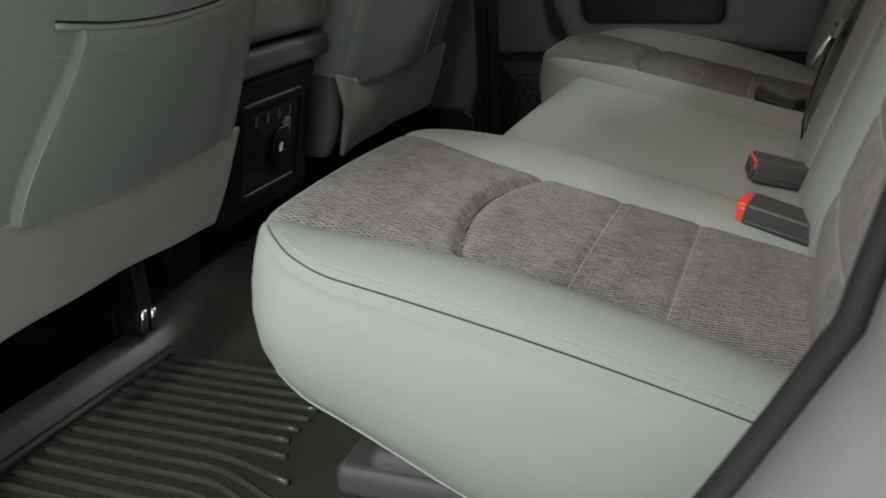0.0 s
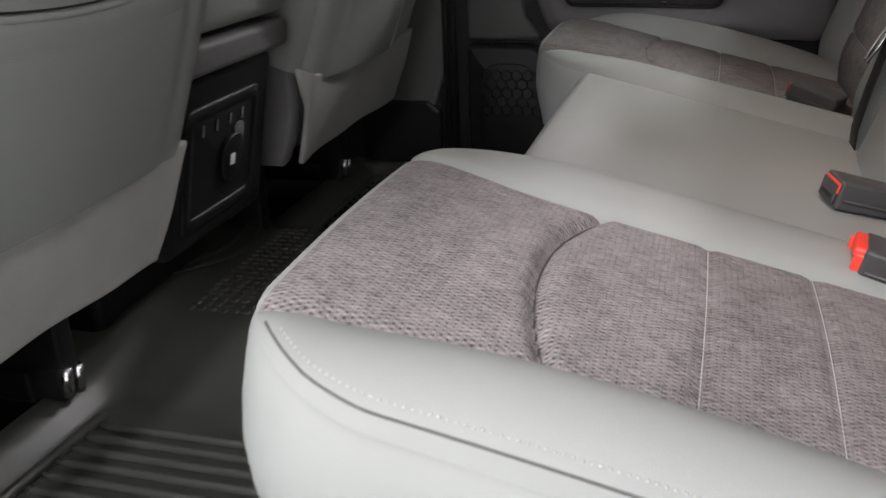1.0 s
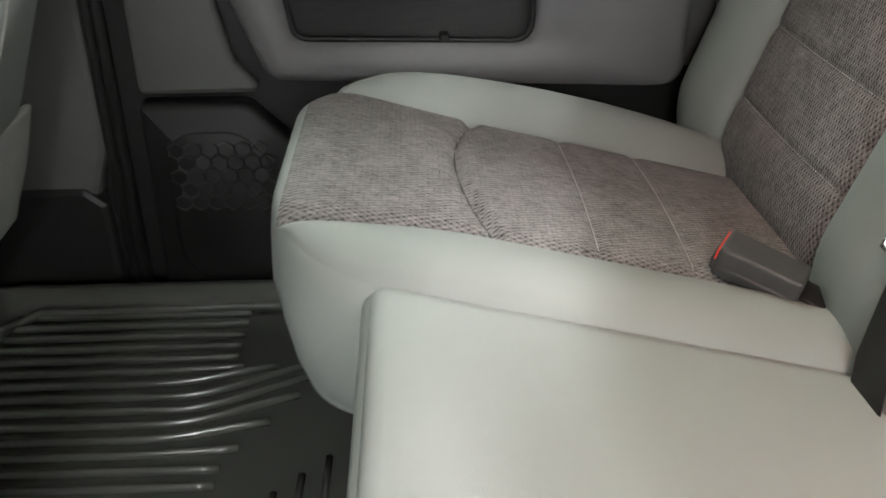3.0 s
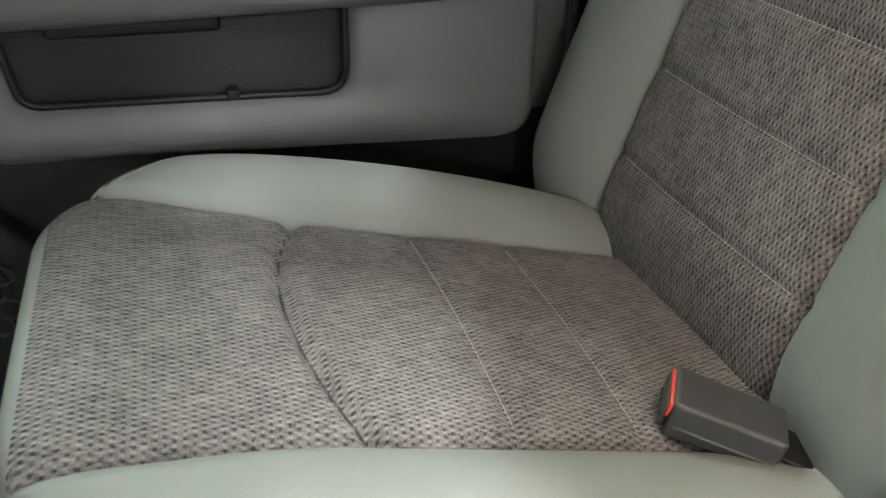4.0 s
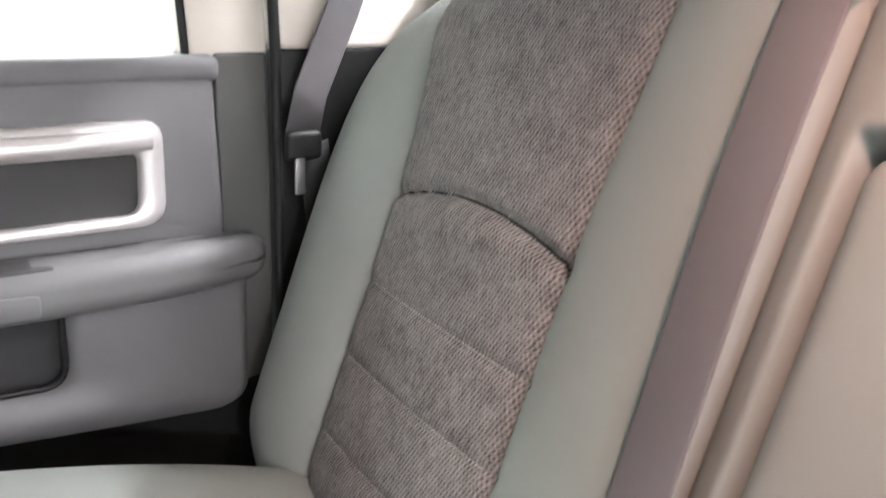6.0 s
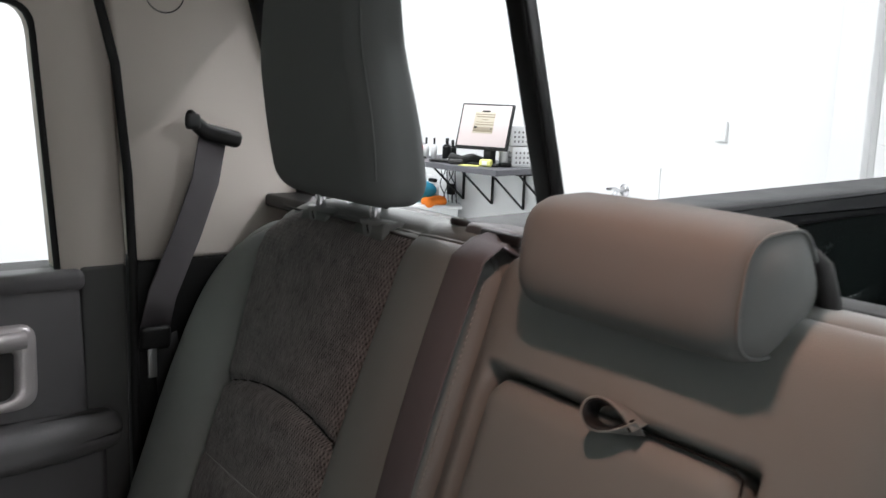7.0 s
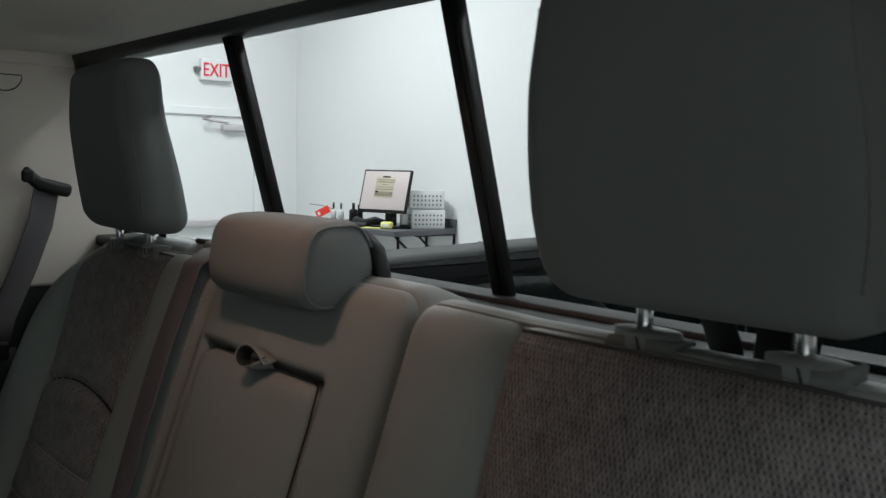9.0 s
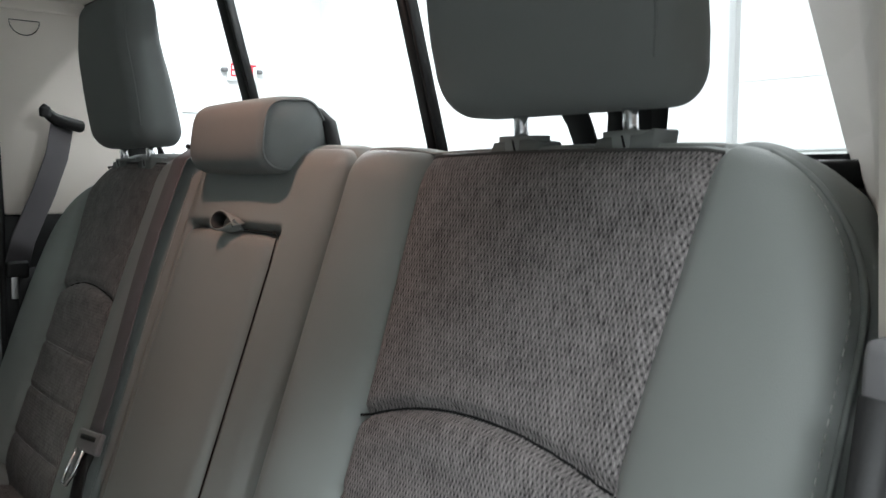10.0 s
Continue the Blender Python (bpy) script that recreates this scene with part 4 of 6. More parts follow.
def rear_window():
    w = thing("window_1", "sliding rear window with black dividers", "window", kind="structure", at=(0.70, 0, 0.82))
    fo = rounded_outline([(-0.90, 0.80), (0.885, 0.80), (0.850, 1.165), (-0.86, 1.165)], 0.02, 4)
    fi = rounded_outline([(-0.735, 0.822), (0.842, 0.822), (0.815, 1.124), (-0.700, 1.128)], 0.03, 5)
    part("window_frame", ring_slab(fo, fi, glass_place, -0.02, 0.02, 0.006, 200), BLACKPLASTIC, w, "black window surround")
    for y, wd in ((0.284, 0.025), (-0.171, 0.016)):
        part("divider", slab([(y - wd / 2, 0.81), (y + wd / 2, 0.81), (y + wd / 2 - 0.004, 1.125), (y - wd / 2 - 0.004, 1.125)], glass_place, -0.008, 0.006, 0.003), BLACKPLASTIC, w, "black slider divider")
        part("divider_edge", slab([(y - wd / 2 - 0.006, 0.81), (y - wd / 2, 0.81), (y - wd / 2 - 0.004, 1.125), (y - wd / 2 - 0.010, 1.125)], glass_place, -0.010, 0.004, 0.002), SEAL, w)
    for y0, y1 in ((-0.73, -0.176), (-0.152, 0.270), (0.298, 0.83)):
        pane = part("pane", slab([(y0, 0.82), (y1, 0.82), (y1, 1.12), (y0, 1.12)], glass_place, -0.004, 0.0, 0.0003), GLASS, w, "clear rear glass", smooth=False)
        pane.visible_shadow = False
    return w


rear_window()
solo("rear_header", rbox(0.664, 0, 1.152, 0.10, 1.58, 0.018, 0.008, 3), BLACKPLASTIC, "black header above the rear window", "trim", kind="structure")


# ---- floor mat ----
def mat_height(x, y):
    hump = 0.062 * (smoothstep(-0.240, -0.085, y) if y < 0.1 else 1 - smoothstep(0.278, 0.325, y))
    front = 0.036 * smoothstep(-0.505, -0.545, x)
    side = 0.030 * smoothstep(0.765, 0.80, abs(y))
    front *= 1 - 0.75 * hump / 0.062
    return hump + max(front, side) + 0.003 * (math.exp(-((x + 0.49) / 0.008) ** 2) if not -0.24 < y < 0.33 else 0)


def floor_mat():
    mat = thing("floor_mat", "black rubber floor mat with ribs and studs, covering the rear footwells", "floor mat", at=(-0.2, 0, 0))
    bm = bmesh.new()
    xs = [-0.565 + 0.012 * i for i in range(61)]
    ys = [-0.81 + 0.0135 * i for i in range(121)]
    grid = [[bm.verts.new((x - (0.055 * (1 - smoothstep(0.24, 0.32, abs(y - 0.07))) if i == 0 else 0), y, mat_height(x, y))) for y in ys] for i, x in enumerate(xs)]
    for p, q in zip(grid, grid[1:]):
        for i in range(len(ys) - 1):
            bm.faces.new((p[i], q[i], q[i + 1], p[i + 1]))
    low = [[bm.verts.new((x, y, -0.02)) for y in (ys[0], ys[-1])] for x in xs]
    for i in range(len(xs) - 1):
        bm.faces.new((grid[i][0], low[i][0], low[i + 1][0], grid[i + 1][0]))
        bm.faces.new((grid[i][-1], grid[i + 1][-1], low[i + 1][1], low[i][1]))
    bmesh.ops.recalc_face_normals(bm, faces=bm.faces)
    part("sheet", bm, RUBBER, mat)
    for s in (-1, 1):
        # ribs: the middle ones reach furthest back and sweep outward at their ends
        for i in range(-5 if s < 0 else 0, 14):
            y = 0.411 + 0.0268 * i
            reach = 0.092 * smoothstep(0.8, 5.2, i) - 0.105 * smoothstep(5.4, 8.6, i)
            bend = 0.048 * smoothstep(1.2, 5.2, i) * (1 - smoothstep(5.5, 8.5, i))
            x1 = (-0.152 if s > 0 else -0.178) + reach
            pts = []
            for k in range(18):
                u = k / 17
                pts.append((-0.490 + (x1 + 0.490) * u, s * (y + bend * smoothstep(0.62, 1.12, u) * 1.6), 0.0035))
            part("rib", tube(pts, 0.0062, 8, None, (0.0048, (0, 0, 1))), RIBRUBBER, mat)
        for i in range(7):
            x = -0.115 + 0.028 * i
            y0, y1 = (0.365 if s > 0 else 0.25), 0.37 + 0.028 * i
            part("rib", tube([(x, s * y0, 0.003), (x, s * y1, 0.003)], 0.0035, 6, None, (0.004, (0, 0, 1))), RUBBER, mat)
        lip = [(-0.495, s * (0.38 if s > 0 else 0.26), 0.008), (-0.500, s * 0.5, 0.009), (-0.500, s * 0.72, 0.009), (-0.46, s * 0.765, 0.010), (-0.1, s * 0.765, 0.010)]
        part("edge_bead", tube(lip, 0.007, 8), RUBBER, mat)
    for back in (0.0, 0.026):
        curve = [(-0.540 + back - 2.4 * (y - 0.18) ** 2, y) for y in [0.0 + 0.0125 * k for k in range(26)]]
        bead = [(x, y, mat_height(x, y)) for x, y in curve]
        part("edge_bead", tube(bead, 0.0038, 8), RUBBER, mat)
    bm = bmesh.new()
    for i in range(30):
        for j in range(20):
            x, y = -0.485 + 0.0180 * i + 0.0005 * math.sin(j * 2.3), -0.052 + 0.0172 * j
            if y < 0.275:
                rbox(x, y, mat_height(x, y) + 0.0002, 0.0122, 0.0108, 0.0052, 0.0030, 2, 1, bm=bm)
    tagged(part("studs", bm, RUBBER, mat, "rows of small raised studs"), kind="stuff")
    return mat


floor_mat()
for s in (-1, 1):
    base = thing("storage_box", "charcoal storage box under the rear cushion", "seat base", "rear seat bases", at=(0.3, s * 0.47, 0))
    part("box", rbox(0.315, s * 0.47, 0.09, 0.50, 0.44, 0.20, 0.02, 3, 2), DOORDARK, base)
    part("lip", rbox(0.305, s * 0.47, 0.158, 0.53, 0.456, 0.034, 0.012, 3, 2), DOORDARK, base, "padded charcoal lip")
    part("lip", rbox(0.310, s * 0.47, 0.122, 0.515, 0.450, 0.034, 0.012, 3, 2), DOORDARK, base, "padded charcoal lip")
base = thing("storage_box", "charcoal base under the center cushion", "seat base", "rear seat bases", at=(0.3, 0, 0))
part("box", rbox(0.32, 0.01, 0.09, 0.48, 0.46, 0.18, 0.02, 3, 2), CARPET, base)
ring = [(0.0 + 0.050 * math.cos(2 * math.pi * i / 28), 0.072 + 0.050 * math.sin(2 * math.pi * i / 28), 0.140) for i in range(28)]
holder = thing("cup_holder", "grey ringed cup holder at the front of the center seat", "cup holder", at=(0.0, 0.072, 0.06))
part("ring", tube(ring, 0.0065, 10, closed=True), DOORGREY, holder, "grey ring")
part("well", tube([(0.0, 0.072, 0.055), (0.0, 0.072, 0.128)], 0.048, 28), BLACKPLASTIC, holder, "black well")


# ---- front seats and console ----
FT = math.atan(0.385)


def lay_front(a, b, c):
    return Vector((-0.385 + b * math.sin(FT) + c * math.cos(FT), a, 0.355 + b * math.cos(FT) - c * math.sin(FT)))


def front_seat(sign, label, a_in, a_out):
    seat = thing("front_seat", label, "car seat", "front seats", at=(-0.6, sign * 0.43, 0.0))

    def seam_at(b):
        return 0.545 + 0.074 * smoothstep(0.24, 0.0, b) if sign < 0 else 0.502

    def pocket_edge(a):
        return 0.205 + 0.020 * ((a - 0.42) / 0.2) ** 2

    def height(a, b):
        h = 0.030 * math.cos((a - 0.43) * 3.4) ** 1.0
        seam = seam_at(b)
        h += groove(a - seam, 0.0015, 0.012) + groove(a - 0.245, 0.003, 0.014)
        if a < seam:
            h += 0.007 * smoothstep(pocket_edge(a) + 0.002, pocket_edge(a) - 0.004, b) + groove(b - pocket_edge(a) + 0.032, 0.0015, 0.004)
        return h

    profile = [(0, 0), (0.006, 0.004), (0.014, 0.02), (0.016, 0.06), (0.012, 0.11), (-0.01, 0.15)]
    pillow(seat, lay_front, a_in, a_out, 0.68, 0.10, 0.10, height, 0.06, 0.030, [], [VINYL], ["back_panel"], profile, VINYL, "side_panel", sign, [130], 0.007)
    part("seam_cord", tube([lay_front(sign * (seam_at(b) - 0.003), b, height(seam_at(b) - 0.006, b) + 0.0012) for b in [0.004 + 0.0105 * i for i in range(60)]], 0.0010 if sign > 0 else 0.0008, 6), THREAD if sign > 0 else VINYL, seat, "sewn vertical seam")
    part("pocket_hem", tube([lay_front(sign * a, pocket_edge(a), height(a, pocket_edge(a)) + 0.001) for a in [0.235 + 0.0185 * i for i in range(20)]], 0.0035, 6), VINYL, seat, "hem of the map pocket")
    # the pocket has no real opening: this dark tube paints its shade
    part("seam_cord", tube([lay_front(sign * a, pocket_edge(a) + 0.005, height(a, pocket_edge(a) + 0.006) + 0.001) for a in [0.235 + 0.0185 * i for i in range(20)]], 0.0010, 6), DARKCORD, seat, "dark line for the shade in the pocket opening")
    part("seam_cord", tube([lay_front(sign * a, pocket_edge(a) - 0.032, height(a, pocket_edge(a) - 0.032) + 0.0002) for a in [0.235 + 0.0185 * i for i in range(20)]], 0.0007, 6), VINYL, seat, "sewn hem line")

    def drape(p):
        t = p.z / 0.165 + 0.5
        inner = 0.86 + 0.13 * t if sign < 0 else 0.885 + 0.04 * t + 0.17 * smoothstep(0.25, 1.05, t)
        wrap = 0.9 * max(0.0, -sign * p.y * inner - 0.235) if sign > 0 else 0.0
        return (p.x - wrap - 0.055 * (1 - t) + (0.006 * math.sin(p.y * 9) + 0.0025 * math.sin(p.y * 31 + p.z * 40)) * (1 - 0.7 * t), p.y * ((0.97 + 0.03 * t if sign < 0 else 0.955 + 0.02 * t) if sign * p.y > 0 else inner), p.z + 0.010 * math.sin(p.y * 6 + 1) * (1 - t) + 0.8 * wrap * t)

    part("skirt", rbox(-0.362, sign * (a_in + a_out) / 2, 0.280, 0.012, a_out - a_in - 0.005, 0.150, 0.005, 2, 26, drape), SKIRT, seat, "loose grey cloth skirt")
    part("recliner_cover", rbox(-0.436, sign * (0.186 if sign < 0 else 0.202), 0.285, 0.085, 0.032, 0.165, 0.015, 4, 4, lambda p: (p.x * (0.72 + 1.6 * p.z) + 0.10 * p.z - 2.2 * p.z * p.z, p.y, p.z)), DOORGREY, seat, "rounded grey plastic cover")
    part("seat_pan", rbox(-0.72, sign * 0.43, 0.27, 0.56, 0.50, 0.14, 0.05, 3, 2), VINYL, seat, "seat cushion seen from behind")
    for y in (0.27, 0.645):
        part("seat_rail", rbox(-0.80, sign * y, 0.055, 0.46, 0.045, 0.045, 0.006, 2), BLACKPLASTIC, seat, "black seat rail")
        part("riser", rbox(-0.62, sign * y, 0.13, 0.20, 0.03, 0.14, 0.006, 2), BLACKPLASTIC, seat)
        br = part("rail_bracket", rbox(-0.550, sign * y, 0.060, 0.05, 0.034, 0.05, 0.008, 2), BLACKPLASTIC, seat, "rail end bracket")
        if sign < 0 or y > 0.5:
            part("bolt", tube([(-0.524, sign * y - 0.010, 0.045), (-0.521, sign * y - 0.010, 0.084)], 0.0075, 10), CHROME, br, "bright bolt")
            part("bolt", tube([(-0.524, sign * y + 0.012, 0.040), (-0.521, sign * y + 0.012, 0.078)], 0.0065, 10), CHROME, br, "bright bolt")
    return seat


front_seat(-1, "grey vinyl front seat with a map pocket and cloth skirt", 0.178, 0.715)
front_seat(1, "grey vinyl front passenger seat with a cloth skirt behind", 0.188, 0.668)


def console():
    c = thing("center_console", "black and grey center console with a rear power outlet", "console", at=(-0.6, 0, 0))
    def rake(p):
        return (p.x - (0.22 * (0.125 - p.z) if p.x > 0 else 0), p.y, p.z)

    part("body", rbox(-0.615, 0.005, 0.285, 0.43, 0.27, 0.25, 0.02, 3, 2, rake), BLACKPLASTIC, c, "black console body")
    part("base", rbox(-0.70, 0.005, 0.09, 0.27, 0.30, 0.20, 0.02, 3, 2), BLACKPLASTIC, c, "black console foot")
    part("bin", rbox(-0.60, 0.01, 0.428, 0.43, 0.30, 0.042, 0.012, 3, 2), ARMGREY, c, "grey bin front")
    part("lid", rbox(-0.60, 0.01, 0.492, 0.44, 0.31, 0.070, 0.022, 4, 2), VINYL, c, "padded grey lid")
    o = rounded_outline([(-0.104, 0.190), (0.092, 0.190), (0.092, 0.365), (-0.104, 0.365)], 0.012, 4)
    i = rounded_outline([(-0.086, 0.212), (0.076, 0.212), (0.076, 0.345), (-0.086, 0.345)], 0.006, 4)
    face = lambda z: -0.400 - 0.22 * (0.410 - z)
    pl = lambda y, z, d: Vector((face(z) + d, y, z))

    def plate(name, y, z, wy, hz, thick, mat, parent, label="", r=0.004, lift=0.0):
        o2 = rounded_outline([(y - wy / 2, z - hz / 2), (y + wy / 2, z - hz / 2), (y + wy / 2, z + hz / 2), (y - wy / 2, z + hz / 2)], r, 3)
        return part(name, slab(o2, pl, lift, lift + thick, min(0.002, thick * 0.4)), mat, parent, label)

    box = part("outlet_panel", ring_slab(o, i, pl, -0.01, 0.004, 0.003, 80, -0.006), BLACKPLASTIC, c, "outlet panel frame")
    part("outlet_face", slab(i, pl, -0.004, 0.0015, 0.001), BLACKPLASTIC, box, "recessed outlet face")
    plate("outlet_plate", 0.036, 0.290, 0.026, 0.060, 0.004, DOORGREY, box, "pale label plate", 0.012, 0.002)
    plate("outlet_door", 0.016, 0.274, 0.050, 0.066, 0.007, BLACKPLASTIC, box, "hinged cover", 0.020, 0.003)
    plate("label_bar", 0.010, 0.272, 0.012, 0.016, 0.0015, WHITEPLASTIC, box, "", 0.002, 0.0105)
    for k in range(4):
        plate("label_bar", -0.062 + 0.036 * k, 0.330, 0.005, 0.016, 0.0015, DOORGREY, box, "", 0.001, 0.002)
    return c


console()


# ---- belts and buckles ----
def buckle(x, y, z, yaw, label, notch, scale=1.12):
    m = pose(x, y, z, 0, 14, yaw) @ Matrix.Scale(scale, 4)
    b = thing("belt_buckle", label, "belt buckle", "rear belt buckles", at=(x, y, z - 0.012))
    def P(px, py, pz):
        return m @ Vector((px, py, pz))
    def wedge(p):
        t = p.x / 0.074 + 0.5
        return (p.x, p.y * (1 - 0.12 * t), p.z * (1 - 0.10 * t) + (0.002 if p.z > 0 else 0))
    part("body", rbox(0, 0, 0, 0.074, 0.044, 0.026, 0.0036, 3, 2, lambda p: Vector(wedge(p)) + Vector((0.037, 0, 0)), m), BUCKLEMAT, b, "dark plastic body")
    part("ridge", rbox(0, 0, 0, 0.066, 0.046, 0.003, 0.0012, 1, 1, lambda p: Vector(p) + Vector((0.038, 0, -0.003)), m), BUCKLEMAT, b)
    if notch:
        part("release_button", rbox(0, 0, 0, 0.018, 0.038, 0.009, 0.003, 2, 1, lambda p: Vector(p) + Vector((0.001, 0, 0.0095)), m), RED, b, "red release button")
        for s in (-1, 1):
            part("release_lip", rbox(0, 0, 0, 0.014 if s < 0 else 0.022, 0.008, 0.020, 0.003, 2, 1, lambda p, s=s: Vector(p) + Vector((0.001, s * 0.016, 0.0)), m), RED, b, "red button edge")
        part("slot", rbox(0, 0, 0, 0.006, 0.026, 0.012, 0.002, 1, 1, lambda p: Vector(p) + Vector((-0.001, 0, -0.001)), m), SEAL, b, "tongue slot")
    else:
        part("release_button", rbox(0, 0, 0, 0.0022, 0.0385, 0.011, 0.0009, 2, 1, lambda p: Vector(p) + Vector((-0.0007, 0, 0.0065)), m), RED, b, "thin red button rim")
        part("button_face", rbox(0, 0, 0, 0.0030, 0.0365, 0.0185, 0.0010, 2, 1, lambda p: Vector(p) + Vector((-0.0018, 0, 0.0004)), m), BUCKLEMAT, b)
        part("slot", rbox(0, 0, 0, 0.0030, 0.028, 0.004, 0.001, 1, 1, lambda p: Vector(p) + Vector((-0.0030, 0, -0.003)), m), SEAL, b, "tongue slot")
    part("anchor_strap", strap([P(0.07, 0, 0), P(0.095, 0.004, -0.004), P(0.13, 0.0, -0.03)], 0.034, tuple(m.to_3x3() @ Vector((0, 0, 1))), 0.002), BLACKPLASTIC, b, "black anchor strap")
    return b


buckle(0.358, -0.288, 0.302, -8, "black belt buckle with a red button by the doorway", True)
buckle(0.352, -0.095, 0.300, 12, "dark belt buckle with a red edge on the center seat", False)
buckle(0.341, 0.353, 0.311, -32, "dark belt buckle with a red edge by the closed door", False, 1.0)

belt = thing("center_seat_belt", "grey webbing seat belt hanging down beside the center backrest", "seat belt", "rear seat belts", at=(0.5, 0.25, 0.43))
path = [lay_back(0.217 - 0.002 * t, 0.612 - 0.41 * t, 0.026 + 0.004 * math.sin(t * 5)) for t in [i / 20 for i in range(21)]]
path = [lay_back(0.215, 0.635, -0.07), lay_back(0.216, 0.640, -0.02), lay_back(0.217, 0.632, 0.010)] + path
part("webbing", strap(path, 0.048, (-0.94, 0, 0.33)), BELT, belt, "woven webbing")
q = path[-1]
LM = pose(q.x - 0.006, q.y - 0.003, q.z - 0.004, 0, -68, 0) @ pose(0, 0, 0, 0, 0, 6)
plate = part("latch_plate", rbox(0, 0, 0, 0.030, 0.084, 0.009, 0.003, 2, 1, None, LM), DOORGREY, belt, "grey latch plate")
part("latch_slot", rbox(0, 0, 0, 0.007, 0.056, 0.0105, 0.001, 1, 1, lambda p: Vector(p) + Vector((0.005, 0, 0)), LM), SEAL, plate, "slot for the webbing")
U = lambda a, b, c: LM @ Vector((a, b, c))
part("tongue", tube([U(-0.012, 0.030, 0.002), U(-0.045, 0.034, 0.006), U(-0.062, 0.030, 0.008), U(-0.063, 0.014, 0.008), U(-0.046, 0.006, 0.006), U(-0.012, 0.004, 0.002)], 0.0028, 8), CHROME, plate, "bright metal tongue")
part("tongue_plate", rbox(0, 0, 0, 0.034, 0.024, 0.003, 0.001, 1, 1, lambda p: Vector(p) + Vector((-0.03, 0.018, 0.003)), LM), STEEL, plate, "steel tongue plate")
part("lap_webbing", strap([U(0.004, -0.006, -0.003), lay_back(0.212, 0.16, 0.026), lay_back(0.205, 0.10, 0.022), lay_back(0.20, 0.05, 0.016), lay_back(0.195, 0.0, 0.0)], 0.046, (-0.94, 0, 0.33)), SEAL, belt, "black lower webbing")

cover = thing("belt_exit_cover", "grey plastic cover where the center belt leaves the backrest", "trim cover", at=(0.66, 0.235, 0.80))
part("shell", rbox(0.658, 0.240, 0.833, 0.060, 0.085, 0.030, 0.010, 3, 2, lambda p: (p.x, p.y, p.z - 0.10 * p.x)), DOORGREY, cover, "rounded grey shell")
part("slot", rbox(0.632, 0.222, 0.842, 0.014, 0.058, 0.012, 0.004, 2), SEAL, cover, "dark belt slot")
part("hook", tube([(0.640, 0.285, 0.846), (0.632, 0.300, 0.848), (0.640, 0.312, 0.846), (0.660, 0.318, 0.844)], 0.004, 8), DOORDARK, cover, "dark hooked edge")

belt = thing("shoulder_belt", "grey shoulder belt hanging from its pillar guide", "seat belt", "rear seat belts", at=(0.55, 0.82, 0.6))
pts = [(0.592, 0.822, 0.905), (0.580, 0.822, 0.84), (0.555, 0.824, 0.77), (0.515, 0.822, 0.68), (0.500, 0.815, 0.63)]
part("webbing", strap(pts, 0.048, (0.25, -0.97, 0.0)), BELT, belt, "woven webbing")
guide = part("pillar_guide", rbox(0, 0, 0, 0.088, 0.020, 0.024, 0.009, 3, 6, lambda p: (p.x, p.y, p.z + (0.014 if p.x < -0.02 else 0) * smoothstep(-0.01, -0.044, p.x)), pose(0.590, 0.818, 0.908, 0, 14, 0)), BLACKPLASTIC, belt, "black swivel guide")
part("guide_bolt", rbox(0.556, 0.806, 0.925, 0.022, 0.012, 0.022, 0.008, 3), SEAL, guide, "bolt cover")
part("latch_plate", rbox(0.498, 0.806, 0.622, 0.044, 0.014, 0.034, 0.008, 3), BLACKPLASTIC, belt, "black latch plate")
part("tongue", rbox(0.492, 0.802, 0.588, 0.013, 0.004, 0.044, 0.002, 2), STEEL, belt, "steel tongue")
part("lap_webbing", strap([(0.512, 0.812, 0.62), (0.535, 0.83, 0.5), (0.53, 0.83, 0.3)], 0.046, (0.25, -0.97, 0)), SEAL, belt, "black lower webbing")
for k in (0, 1):
    st = thing("tether_strap", "black tether strap behind the headrest", "strap", "tether straps", at=(0.715, -0.55 + 0.035 * k, 0.80))
    part("webbing", strap([(0.70, -0.560 + 0.05 * k, 0.93), (0.712, -0.545 + 0.022 * k, 0.88), (0.718, -0.535 + 0.006 * k, 0.815)], 0.022, (-1, 0, 0.2)), SEAL, st)


